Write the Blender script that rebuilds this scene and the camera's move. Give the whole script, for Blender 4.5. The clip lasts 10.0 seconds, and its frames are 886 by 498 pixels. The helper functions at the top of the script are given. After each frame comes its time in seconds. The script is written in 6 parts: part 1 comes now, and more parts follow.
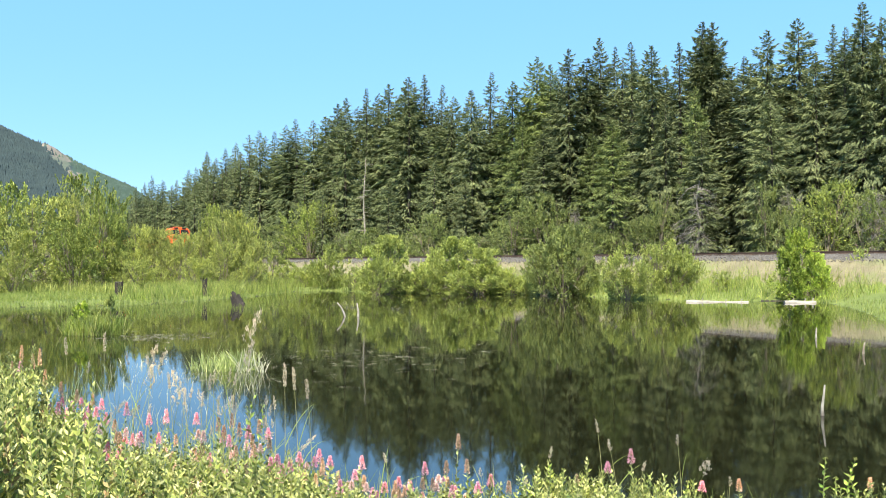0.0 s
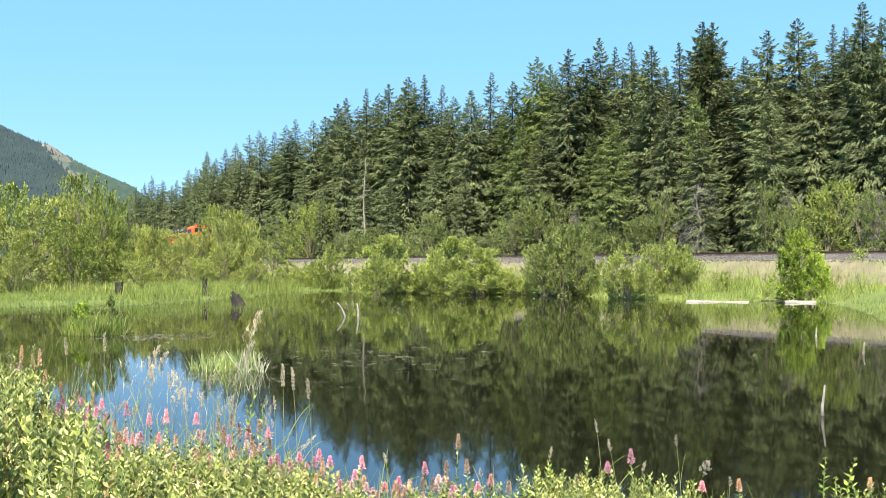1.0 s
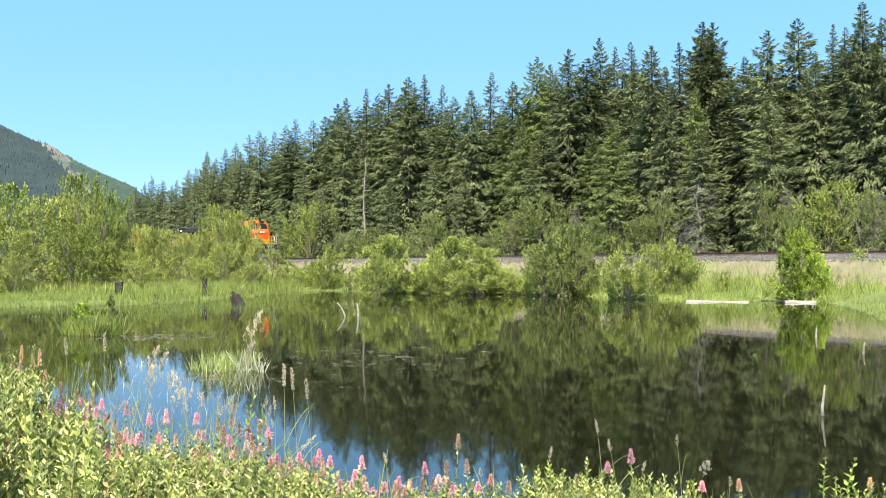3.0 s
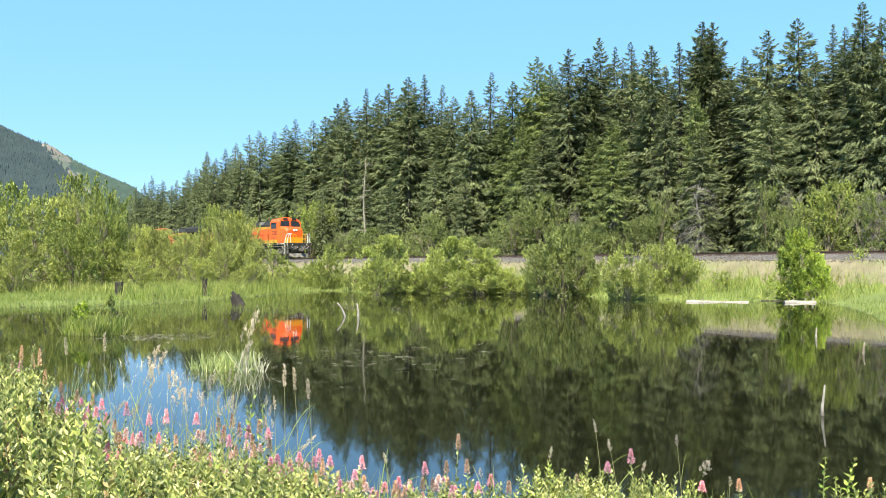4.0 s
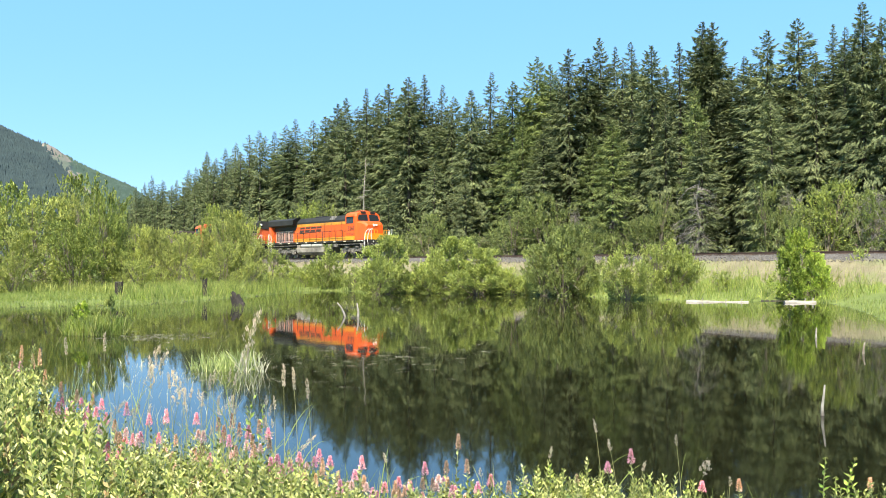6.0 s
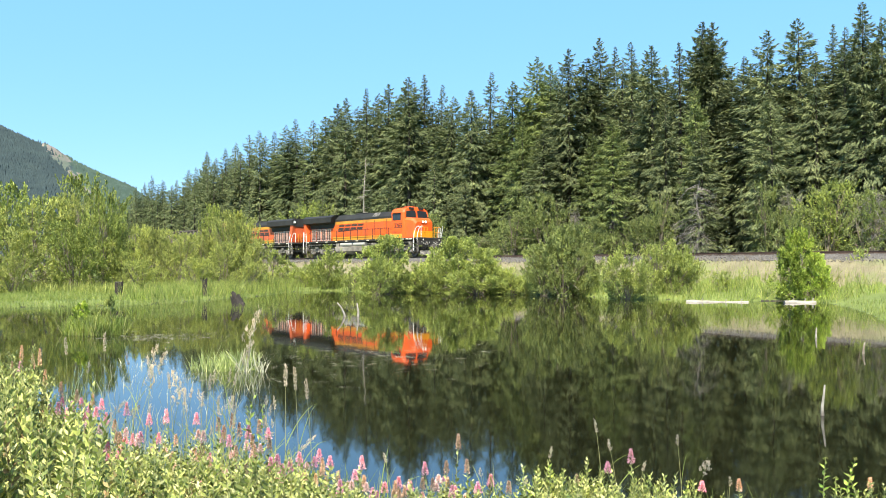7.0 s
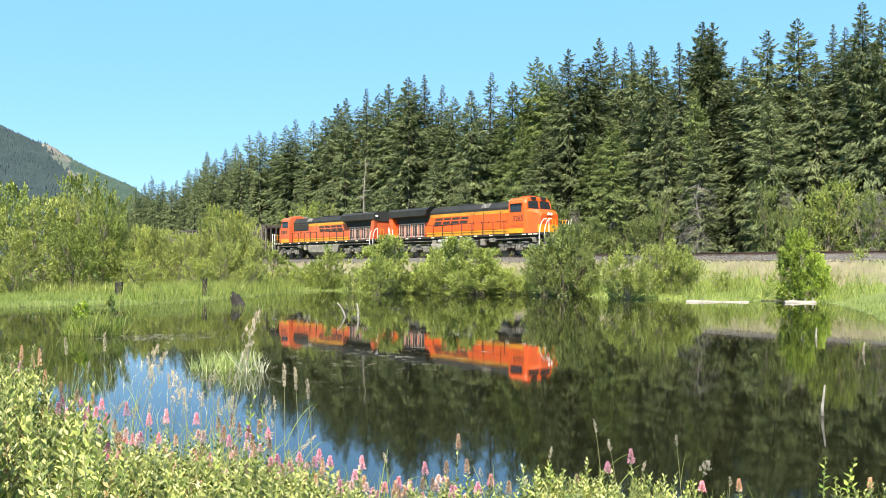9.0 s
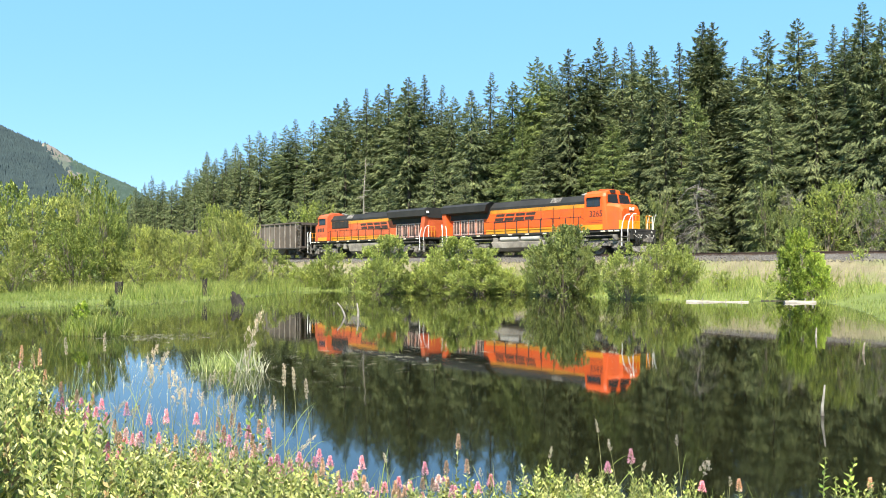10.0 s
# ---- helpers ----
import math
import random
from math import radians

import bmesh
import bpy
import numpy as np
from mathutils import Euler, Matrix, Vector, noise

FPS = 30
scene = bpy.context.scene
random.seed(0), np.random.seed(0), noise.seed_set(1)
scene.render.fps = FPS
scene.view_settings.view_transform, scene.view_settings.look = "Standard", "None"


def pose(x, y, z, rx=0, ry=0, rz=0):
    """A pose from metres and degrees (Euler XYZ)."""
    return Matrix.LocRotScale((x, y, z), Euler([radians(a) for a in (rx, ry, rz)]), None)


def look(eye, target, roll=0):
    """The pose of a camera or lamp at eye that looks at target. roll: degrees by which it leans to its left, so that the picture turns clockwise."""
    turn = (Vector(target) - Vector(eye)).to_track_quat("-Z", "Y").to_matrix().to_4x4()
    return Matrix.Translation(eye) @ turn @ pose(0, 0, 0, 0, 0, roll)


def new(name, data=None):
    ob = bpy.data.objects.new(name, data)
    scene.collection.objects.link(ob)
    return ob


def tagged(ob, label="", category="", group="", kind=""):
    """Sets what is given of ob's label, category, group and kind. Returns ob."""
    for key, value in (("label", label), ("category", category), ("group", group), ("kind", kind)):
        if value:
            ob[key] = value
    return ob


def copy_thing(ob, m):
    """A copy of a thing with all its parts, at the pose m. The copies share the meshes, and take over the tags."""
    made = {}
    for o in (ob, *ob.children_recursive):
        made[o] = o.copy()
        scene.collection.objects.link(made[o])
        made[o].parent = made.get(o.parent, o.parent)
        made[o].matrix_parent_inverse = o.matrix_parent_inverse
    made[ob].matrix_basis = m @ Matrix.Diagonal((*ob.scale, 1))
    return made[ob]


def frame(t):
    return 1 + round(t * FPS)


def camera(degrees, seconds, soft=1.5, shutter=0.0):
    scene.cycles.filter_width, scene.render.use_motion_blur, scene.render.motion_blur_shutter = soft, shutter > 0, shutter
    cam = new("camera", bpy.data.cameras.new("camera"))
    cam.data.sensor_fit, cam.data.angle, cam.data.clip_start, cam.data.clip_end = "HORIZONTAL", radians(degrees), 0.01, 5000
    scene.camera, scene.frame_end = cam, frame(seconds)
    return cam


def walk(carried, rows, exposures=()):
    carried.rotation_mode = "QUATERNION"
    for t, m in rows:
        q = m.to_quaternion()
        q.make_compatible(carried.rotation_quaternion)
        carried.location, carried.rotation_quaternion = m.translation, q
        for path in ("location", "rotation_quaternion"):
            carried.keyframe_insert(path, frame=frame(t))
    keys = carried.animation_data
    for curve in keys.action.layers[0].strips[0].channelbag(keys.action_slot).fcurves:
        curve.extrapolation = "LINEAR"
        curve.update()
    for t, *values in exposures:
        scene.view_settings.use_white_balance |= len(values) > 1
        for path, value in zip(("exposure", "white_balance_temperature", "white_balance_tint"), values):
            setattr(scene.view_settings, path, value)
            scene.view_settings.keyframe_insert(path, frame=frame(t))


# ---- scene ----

FOV = 56.26
EYE = 1.886                      # eye above the water
cam = camera(FOV, 10.0, soft=1.0)
STAND = pose(0, 0, EYE, 91.1165, 0, 0)
walk(cam, [(0, STAND), (10, STAND)], [(0, 1.22, 6950, 6), (10, 1.22, 6950, 6)])

# ---- light ----
TO_SUN = Vector((-0.14, -0.60, 0.80)).normalized()
world = bpy.data.worlds.new("sky")
scene.world = world
world.use_nodes = True
wn = world.node_tree
wn.nodes.clear()
sky = wn.nodes.new("ShaderNodeTexSky")
sky.sky_type = "NISHITA"
sky.sun_disc = False
sky.sun_elevation = math.asin(TO_SUN.z)
sky.sun_rotation = math.atan2(TO_SUN.x, TO_SUN.y)
sky.air_density, sky.dust_density, sky.ozone_density = 0.9, 0.0, 0.6
bg = wn.nodes.new("ShaderNodeBackground")
bg.inputs["Strength"].default_value = 0.088
wout = wn.nodes.new("ShaderNodeOutputWorld")
veil = wn.nodes.new("ShaderNodeMix")         # the clear sky is nearly even from zenith to horizon
veil.data_type = "RGBA"
veil.inputs[0].default_value = 0.68
veil.inputs[7].default_value = (1.36, 3.90, 7.6, 1)
wn.links.new(sky.outputs[0], veil.inputs[6])
wn.links.new(veil.outputs[2], bg.inputs["Color"])
wn.links.new(bg.outputs[0], wout.inputs["Surface"])
sun = new("sun", bpy.data.lights.new("sun", "SUN"))
sun.data.energy, sun.data.angle, sun.data.color = 5.0, radians(0.53), (1.0, 0.95, 0.86)
sun.matrix_world = look(TO_SUN * 200, (0, 0, 0))

# ---- plan: the track ----
U = Vector((0.6473, -0.7622, 0))         # the way the train goes
N = Vector((0.7622, 0.6473, 0))          # away from the pond
P0 = Vector((11.636, 62.33, 0))          # on the track's centre
RAIL = 2.697                             # top of rail
HEADING = math.degrees(math.atan2(U.y, U.x))


def on_track(s, w=0.0, z=0.0):
    return P0 + U * s + N * w + Vector((0, 0, z))


def side(x, y):
    """Distance from the track's centre line, away from the pond."""
    return (x - P0.x) * N.x + (y - P0.y) * N.y


# ---- materials ----
def mat(name):
    m = bpy.data.materials.new(name)
    m.use_nodes = True
    nt = m.node_tree
    return m, nt, nt.nodes["Principled BSDF"], nt.nodes["Material Output"]


def node(nt, kind, **values):
    n = nt.nodes.new(kind)
    for k, v in values.items():
        n.inputs[k.replace("_", " ")].default_value = v
    return n


def coords(nt, scale=(1, 1, 1), world_space=False):
    if world_space:
        src = nt.nodes.new("ShaderNodeNewGeometry").outputs["Position"]
    else:
        src = nt.nodes.new("ShaderNodeTexCoord").outputs["Object"]
    mp = nt.nodes.new("ShaderNodeMapping")
    mp.inputs["Scale"].default_value = scale
    nt.links.new(src, mp.inputs["Vector"])
    return mp.outputs[0]


def ramp(nt, fac, stops):
    r = nt.nodes.new("ShaderNodeValToRGB")
    e = r.color_ramp.elements
    while len(e) < len(stops):
        e.new(0.5)
    for el, (p, c) in zip(e, stops):
        el.position, el.color = p, c
    nt.links.new(fac, r.inputs[0])
    return r.outputs[0]


def mix(nt, fac, a, b, mode="MIX"):
    m = nt.nodes.new("ShaderNodeMix")
    m.data_type, m.blend_type = "RGBA", mode
    for sock, v in ((m.inputs[0], fac), (m.inputs[6], a), (m.inputs[7], b)):
        if hasattr(v, "is_output"):
            nt.links.new(v, sock)
        else:
            sock.default_value = v
    return m.outputs[2]


def bump(nt, bsdf, height, strength, distance):
    b = nt.nodes.new("ShaderNodeBump")
    b.inputs["Strength"].default_value, b.inputs["Distance"].default_value = strength, distance
    nt.links.new(height, b.inputs["Height"])
    nt.links.new(b.outputs[0], bsdf.inputs["Normal"])


def surface(name, c1, c2, scale=4.0, rough=0.8, metal=0.0, fine=30.0, relief=0.3, depth=0.01, dirt=None, world_space=False, stretch=(1, 1, 1)):
    """Two tones in patches, fine grain, and a second, sparser stain."""
    m, nt, b, _ = mat(name)
    co = coords(nt, stretch, world_space)
    big = node(nt, "ShaderNodeTexNoise", Scale=scale, Detail=6.0, Roughness=0.6)
    nt.links.new(co, big.inputs["Vector"])
    col = ramp(nt, big.outputs["Fac"], [(0.35, c1), (0.68, c2)])
    small = node(nt, "ShaderNodeTexNoise", Scale=fine, Detail=4.0)
    nt.links.new(co, small.inputs["Vector"])
    grain = ramp(nt, small.outputs["Fac"], [(0.3, (0.72, 0.72, 0.72, 1)), (0.7, (1.15, 1.15, 1.15, 1))])
    col = mix(nt, 0.7, col, grain, "MULTIPLY")
    if dirt:
        st = node(nt, "ShaderNodeTexNoise", Scale=scale * 0.37, Detail=8.0, Roughness=0.7)
        nt.links.new(co, st.inputs["Vector"])
        col = mix(nt, ramp(nt, st.outputs["Fac"], [(0.5, (0, 0, 0, 1)), (0.66, (1, 1, 1, 1))]), col, dirt)
    nt.links.new(col, b.inputs["Base Color"])
    b.inputs["Roughness"].default_value, b.inputs["Metallic"].default_value = rough, metal
    bump(nt, b, small.outputs["Fac"], relief, depth)
    return m


def leafy(name, tones, through_light=0.35, rough=0.5, spread=0.25, strong=0.92):
    """Leaves: each its own tone, some light passing through."""
    m, nt, b, out = mat(name)
    geo = nt.nodes.new("ShaderNodeNewGeometry")
    n = len(tones)
    col = ramp(nt, geo.outputs["Random Per Island"], [(i / max(1, n - 1), c) for i, c in enumerate(tones)])
    info = nt.nodes.new("ShaderNodeObjectInfo")
    hue = node(nt, "ShaderNodeHueSaturation", Saturation=strong)
    val = nt.nodes.new("ShaderNodeMapRange")
    val.inputs["To Min"].default_value, val.inputs["To Max"].default_value = 1.08 - spread, 1.08 + spread
    nt.links.new(info.outputs["Random"], val.inputs["Value"])
    nt.links.new(val.outputs[0], hue.inputs["Value"])
    nt.links.new(col, hue.inputs["Color"])
    patch = node(nt, "ShaderNodeTexNoise", Scale=0.9, Detail=3.0)
    nt.links.new(coords(nt, (1, 1, 1), True), patch.inputs["Vector"])
    col = mix(nt, 0.6, hue.outputs[0], ramp(nt, patch.outputs["Fac"], [(0.35, (0.7, 0.72, 0.75, 1)), (0.65, (1.2, 1.18, 1.0, 1))]), "MULTIPLY")
    sprig = node(nt, "ShaderNodeTexNoise", Scale=3.2, Detail=2.0)     # paler and darker sprigs; their contrast also stands in for shading between clumps
    nt.links.new(coords(nt, (1, 1, 0.7), True), sprig.inputs["Vector"])
    col = mix(nt, 0.8, col, ramp(nt, sprig.outputs["Fac"], [(0.40, (0.66, 0.70, 0.72, 1)), (0.60, (1.28, 1.26, 1.1, 1))]), "MULTIPLY")
    nt.links.new(col, b.inputs["Base Color"])
    b.inputs["Roughness"].default_value = rough + 0.12
    b.inputs["Specular IOR Level"].default_value = 0.28
    tr = nt.nodes.new("ShaderNodeBsdfTranslucent")
    nt.links.new(col, tr.inputs["Color"])
    ms = nt.nodes.new("ShaderNodeMixShader")
    ms.inputs[0].default_value = through_light
    nt.links.new(b.outputs[0], ms.inputs[1])
    nt.links.new(tr.outputs[0], ms.inputs[2])
    nt.links.new(ms.outputs[0], out.inputs["Surface"])
    return m


def c3(r, g, b):
    return (r, g, b, 1)


M_CONIFER = leafy("conifer_needles", [c3(0.100, 0.128, 0.049), c3(0.139, 0.168, 0.063), c3(0.196, 0.220, 0.084)], 0.12, 0.72, 0.17, 0.80)
# the shade deep in the wood is put into this darker needle colour
M_CONIFER_SHADED = leafy("shaded_conifer_needles", [c3(0.060, 0.082, 0.034), c3(0.082, 0.105, 0.042), c3(0.108, 0.131, 0.050)], 0.10, 0.75)
M_CONIFER_PALE = leafy("pale_conifer_needles", [c3(.105, .14, .042), c3(.14, .175, .052), c3(.19, .22, .07)], 0.15, 0.6)
M_ALDER = leafy("alder_leaves", [c3(0.122, 0.165, 0.031), c3(0.212, 0.255, 0.048), c3(0.315, 0.348, 0.078)], 0.18, 0.5)
M_WILLOW = leafy("willow_leaves", [c3(0.160, 0.208, 0.040), c3(0.285, 0.335, 0.066), c3(0.430, 0.462, 0.125)], 0.16, 0.42, 0.15, 0.92)
M_GREY_WILLOW = leafy("grey_willow_leaves", [c3(0.135, 0.172, 0.045), c3(0.215, 0.254, 0.070), c3(0.335, 0.365, 0.125)], 0.28, 0.45, 0.15)
M_DULL = leafy("dull_thicket_leaves", [c3(0.098, 0.130, 0.038), c3(0.162, 0.198, 0.056), c3(0.245, 0.276, 0.092)], 0.24, 0.5)
M_MUTED = leafy("muted_alder_leaves", [c3(0.165, 0.200, 0.040), c3(0.285, 0.322, 0.064), c3(0.420, 0.420, 0.108)], 0.20, 0.5, 0.25, 0.9)
M_BRIGHT = leafy("bright_alder_leaves", [c3(0.187, 0.270, 0.026), c3(0.297, 0.396, 0.044), c3(0.440, 0.506, 0.083)], 0.24, 0.4)
M_SPIREA = leafy("spirea_leaves", [c3(0.098, 0.130, 0.034), c3(0.205, 0.242, 0.052), c3(0.310, 0.338, 0.076), c3(0.425, 0.430, 0.115), c3(0.550, 0.510, 0.230)], 0.16, 0.40, 0.25, 0.90)
M_RUST = leafy("rusty_leaves", [c3(.30, .16, .08), c3(.36, .24, .10), c3(.25, .25, .09)], 0.2, 0.5)
M_PINK = leafy("pink_petals", [c3(.74, .19, .41), c3(.85, .33, .53), c3(.90, .56, .67), c3(.82, .44, .46)], 0.3, 0.6, 0.12)
M_PALE_PINK = leafy("pale_pink_petals", [c3(.84, .52, .58), c3(.88, .66, .68), c3(.80, .56, .50)], 0.3, 0.6, 0.12)
M_FADED = leafy("faded_petals", [c3(.50, .26, .19), c3(.68, .42, .32), c3(.66, .52, .36)], 0.25, 0.7, 0.12)
M_PLUME = leafy("dry_seed_heads", [c3(.42, .32, .27), c3(.52, .42, .35), c3(.60, .51, .43), c3(.48, .32, .29)], 0.25, 0.7, 0.1)
M_GRASS = leafy("meadow_grass", [c3(.12, .165, .027), c3(.19, .25, .04), c3(.26, .31, .065), c3(.34, .33, .11)], 0.35, 0.5)
M_SEDGE = leafy("sedge_blades", [c3(.16, .21, .06), c3(.26, .31, .10), c3(.42, .44, .20)], 0.3, 0.45)
M_REED = leafy("pale_reed_blades", [c3(.15, .23, .12), c3(.25, .33, .18), c3(.40, .42, .26), c3(.56, .50, .36)], 0.3, 0.5)
M_BLEACHED = leafy("bleached_reed_blades", [c3(.50, .48, .36), c3(.68, .64, .52), c3(.42, .45, .28)], 0.25, 0.5)
M_DRY = leafy("dry_grass_blades", [c3(.27, .215, .12), c3(.35, .285, .17), c3(.25, .24, .11)], 0.2, 0.7)
M_DARKBARK = surface("dark_conifer_bark", c3(.045, .035, .028), c3(.10, .082, .068), 3.0, 0.9, fine=25, relief=0.8, depth=0.02, stretch=(1, 1, 0.25))
M_TWIG = surface("twig_bark", c3(.14, .11, .075), c3(.26, .22, .17), 6.0, 0.85, fine=40)
M_STALK = surface("stalk", c3(.22, .25, .09), c3(.36, .32, .15), 6.0, 0.7, fine=60)
M_DEADWOOD = surface("bleached_wood", c3(0.240, 0.210, 0.174), c3(0.408, 0.372, 0.318), 4.0, 0.9, fine=14, relief=0.8, dirt=c3(0.180, 0.144, 0.114), stretch=(0.3, 1, 1))
M_STICK = surface("weathered_grey_wood", c3(.20, .18, .155), c3(.36, .33, .29), 9.0, 0.9, fine=40, relief=0.6, dirt=c3(.12, .10, .085))
M_STUMP = surface("weathered_stump_wood", c3(.016, .012, .010), c3(.046, .036, .029), 5.0, 0.9, fine=25, relief=0.9, depth=0.03, stretch=(1, 1, 0.2))
M_SOIL = surface("meadow_soil", c3(.11, .14, .03), c3(.18, .22, .05), 0.6, 0.95, fine=6, relief=0.6, depth=0.05, world_space=True)
M_SLOPE = surface("dry_slope", c3(.17, .145, .085), c3(.26, .22, .135), 0.7, 0.95, fine=9, relief=0.6, depth=0.04, dirt=c3(.16, .19, .06), world_space=True)
M_FOREST = surface("forest_floor", c3(.04, .04, .02), c3(.08, .07, .035), 0.5, 0.95, fine=5, relief=0.6, depth=0.05, world_space=True)
M_MUD = surface("pond_bed", c3(.03, .026, .015), c3(.05, .045, .025), 0.8, 0.9, fine=6, world_space=True)
M_BALLAST = surface("ballast", c3(.080, .071, .063), c3(.138, .122, .110), 1.2, 0.95, fine=18, relief=1.0, depth=0.05, dirt=c3(.12, .10, .09), world_space=True)
M_TIE = surface("creosoted_tie", c3(.04, .032, .027), c3(.09, .075, .06), 3.0, 0.9)
M_RAILSTEEL = surface("rusty_rail", c3(.06, .04, .032), c3(.12, .075, .055), 2.0, 0.6, 0.4)


def water_material():
    m, nt, b, _ = mat("still_pond_water")
    b.inputs["Base Color"].default_value = (0.008, 0.0085, 0.004, 1)
    b.inputs["Roughness"].default_value = 0.036
    b.inputs["IOR"].default_value = 1.7
    a = node(nt, "ShaderNodeTexNoise", Scale=1.0, Detail=3.0, Roughness=0.5)
    nt.links.new(coords(nt, (0.55, 0.22, 1), True), a.inputs["Vector"])
    f = node(nt, "ShaderNodeTexNoise", Scale=1.0, Detail=2.0)
    nt.links.new(coords(nt, (7, 3.2, 1), True), f.inputs["Vector"])
    s = nt.nodes.new("ShaderNodeMath")
    s.operation = "MULTIPLY_ADD"
    s.inputs[1].default_value = 0.035
    nt.links.new(f.outputs["Fac"], s.inputs[0])
    nt.links.new(a.outputs["Fac"], s.inputs[2])
    bump(nt, b, s.outputs[0], 1.0, 0.0042)
    return m


M_WATER = water_material()


# ---- mesh helpers ----
def mesh_np(name, verts, faces, mats, index=None, smooth=False):
    """A mesh from arrays: verts (n, 3), faces (m, 3 or 4)."""
    me = bpy.data.meshes.new(name)
    verts, faces = np.asarray(verts, np.float32), np.asarray(faces, np.int32)
    m, k = faces.shape
    me.vertices.add(len(verts))
    me.vertices.foreach_set("co", verts.ravel())
    me.loops.add(m * k)
    me.loops.foreach_set("vertex_index", faces.ravel())
    me.polygons.add(m)
    me.polygons.foreach_set("loop_start", np.arange(0, m * k, k, dtype=np.int32))
    for x in mats:
        me.materials.append(x)
    if index is not None:
        me.polygons.foreach_set("material_index", np.asarray(index, np.int32))
    if smooth:
        me.polygons.foreach_set("use_smooth", np.ones(m, bool))
    me.update(calc_edges=True)
    return me


def part_mesh(name, me, parent=None, label=""):
    ob = new(name, me)
    if parent:
        ob.parent = parent
    return tagged(ob, label)


def part(name, bm, material, parent=None, label="", smooth=False):
    """Links a bmesh as one mesh object under a thing or a part."""
    me = bpy.data.meshes.new(name)
    bmesh.ops.recalc_face_normals(bm, faces=bm.faces)
    bm.to_mesh(me)
    bm.free()
    for x in (material if isinstance(material, (list, tuple)) else [material]):
        me.materials.append(x)
    if smooth:
        me.polygons.foreach_set("use_smooth", np.ones(len(me.polygons), bool))
    return part_mesh(name, me, parent, label)


def unit(a):
    return a / np.maximum(np.linalg.norm(a, axis=-1, keepdims=True), 1e-9)


def blades(base, way, length, width, fold=0.25, rng=np.random, level=0.6):
    """Pointed leaves as folded rhombs: base (n, 3), way (n, 3), length (n,), width (n,)."""
    n = len(base)
    way = unit(way)
    ref = rng.normal(size=(n, 3)) + np.array([0, 0, level])
    across = unit(np.cross(way, ref))
    up = np.cross(across, way)
    L, W = np.reshape(length, (-1, 1)) * np.ones((n, 1)), np.reshape(width, (-1, 1)) * np.ones((n, 1))
    mid = base + way * L * 0.45
    v = np.stack([base, mid + across * W / 2 + up * W * fold, base + way * L, mid - across * W / 2 + up * W * fold], 1).reshape(-1, 3)
    return v, np.arange(4 * n).reshape(n, 4)


def strips(base, tip, width, bend, rng, steps=3):
    """Grass blades: bent tapering ribbons from base to tip."""
    n = len(base)
    way = tip - base
    across = unit(np.cross(way, rng.normal(size=(n, 3)) * np.array([1, 1, 0.15])))
    W = np.reshape(width, (-1, 1)) * np.ones((n, 1))
    rows = []
    for i in range(steps + 1):
        f = i / steps
        p = base + way * f + bend * (f * (1 - f) * 1.0) + np.array([0, 0, 0.25]) * np.linalg.norm(way, axis=1, keepdims=True) * f * (1 - f)
        w = W * (1 - f) ** 0.7 * 0.5 + 0.0004
        rows += [p - across * w, p + across * w]
    v = np.stack(rows, 1)
    k = v.shape[1]
    quads = np.array([[2 * i, 2 * i + 1, 2 * i + 3, 2 * i + 2] for i in range(steps)])
    f = (np.arange(n)[:, None, None] * k + quads[None]).reshape(-1, 4)
    return v.reshape(-1, 3), f


def tubes(paths, sides=5):
    """Tapered tubes along paths, each a list of (point, radius)."""
    V, F, off = [], [], 0
    ang = np.arange(sides) * 2 * math.pi / sides
    for path in paths:
        pts = np.array([p for p, r in path], float)
        rad = np.array([r for p, r in path], float)
        d = unit(np.gradient(pts, axis=0))
        a = unit(np.cross(d, np.array([0.31, 0.95, 0.07]) if abs(d[0][1]) < 0.9 else np.array([1.0, 0.1, 0.2])))
        b = np.cross(d, a)
        ring = pts[:, None] + rad[:, None, None] * (a[:, None] * np.cos(ang)[None, :, None] + b[:, None] * np.sin(ang)[None, :, None])
        V.append(ring.reshape(-1, 3))
        for i in range(len(pts) - 1):
            for j in range(sides):
                j2 = (j + 1) % sides
                F.append([off + i * sides + j, off + i * sides + j2, off + (i + 1) * sides + j2, off + (i + 1) * sides + j])
        off += len(pts) * sides
    return np.concatenate(V), np.array(F)


def join_np(pieces):
    V, F, off = [], [], 0
    for v, f in pieces:
        V.append(v), F.append(f + off)
        off += len(v)
    return np.concatenate(V), np.concatenate(F)


def box(bm, x0, x1, y0, y1, z0, z1, bevel=0.0, index=0):
    vs = [bm.verts.new((x, y, z)) for z in (z0, z1) for x, y in ((x0, y0), (x1, y0), (x1, y1), (x0, y1))]
    fs = [bm.faces.new([vs[i] for i in q]) for q in ((3, 2, 1, 0), (4, 5, 6, 7), (0, 1, 5, 4), (1, 2, 6, 5), (2, 3, 7, 6), (3, 0, 4, 7))]
    for f in fs:
        f.material_index = index
    if bevel:
        es = {e for f in fs for e in f.edges}
        bmesh.ops.bevel(bm, geom=list(es), offset=bevel, segments=1, affect="EDGES")
    return vs


def loft(bm, sections, cap=True, closed=True):
    """Joins rings of equal count."""
    rings = [[bm.verts.new(p) for p in s] for s in sections]
    n = len(rings[0])
    for a, b in zip(rings, rings[1:]):
        for i in range(n if closed else n - 1):
            j = (i + 1) % n
            bm.faces.new((a[i], a[j], b[j], b[i]))
    if cap:
        bm.faces.new(rings[0][::-1])
        bm.faces.new(rings[-1])
    return rings


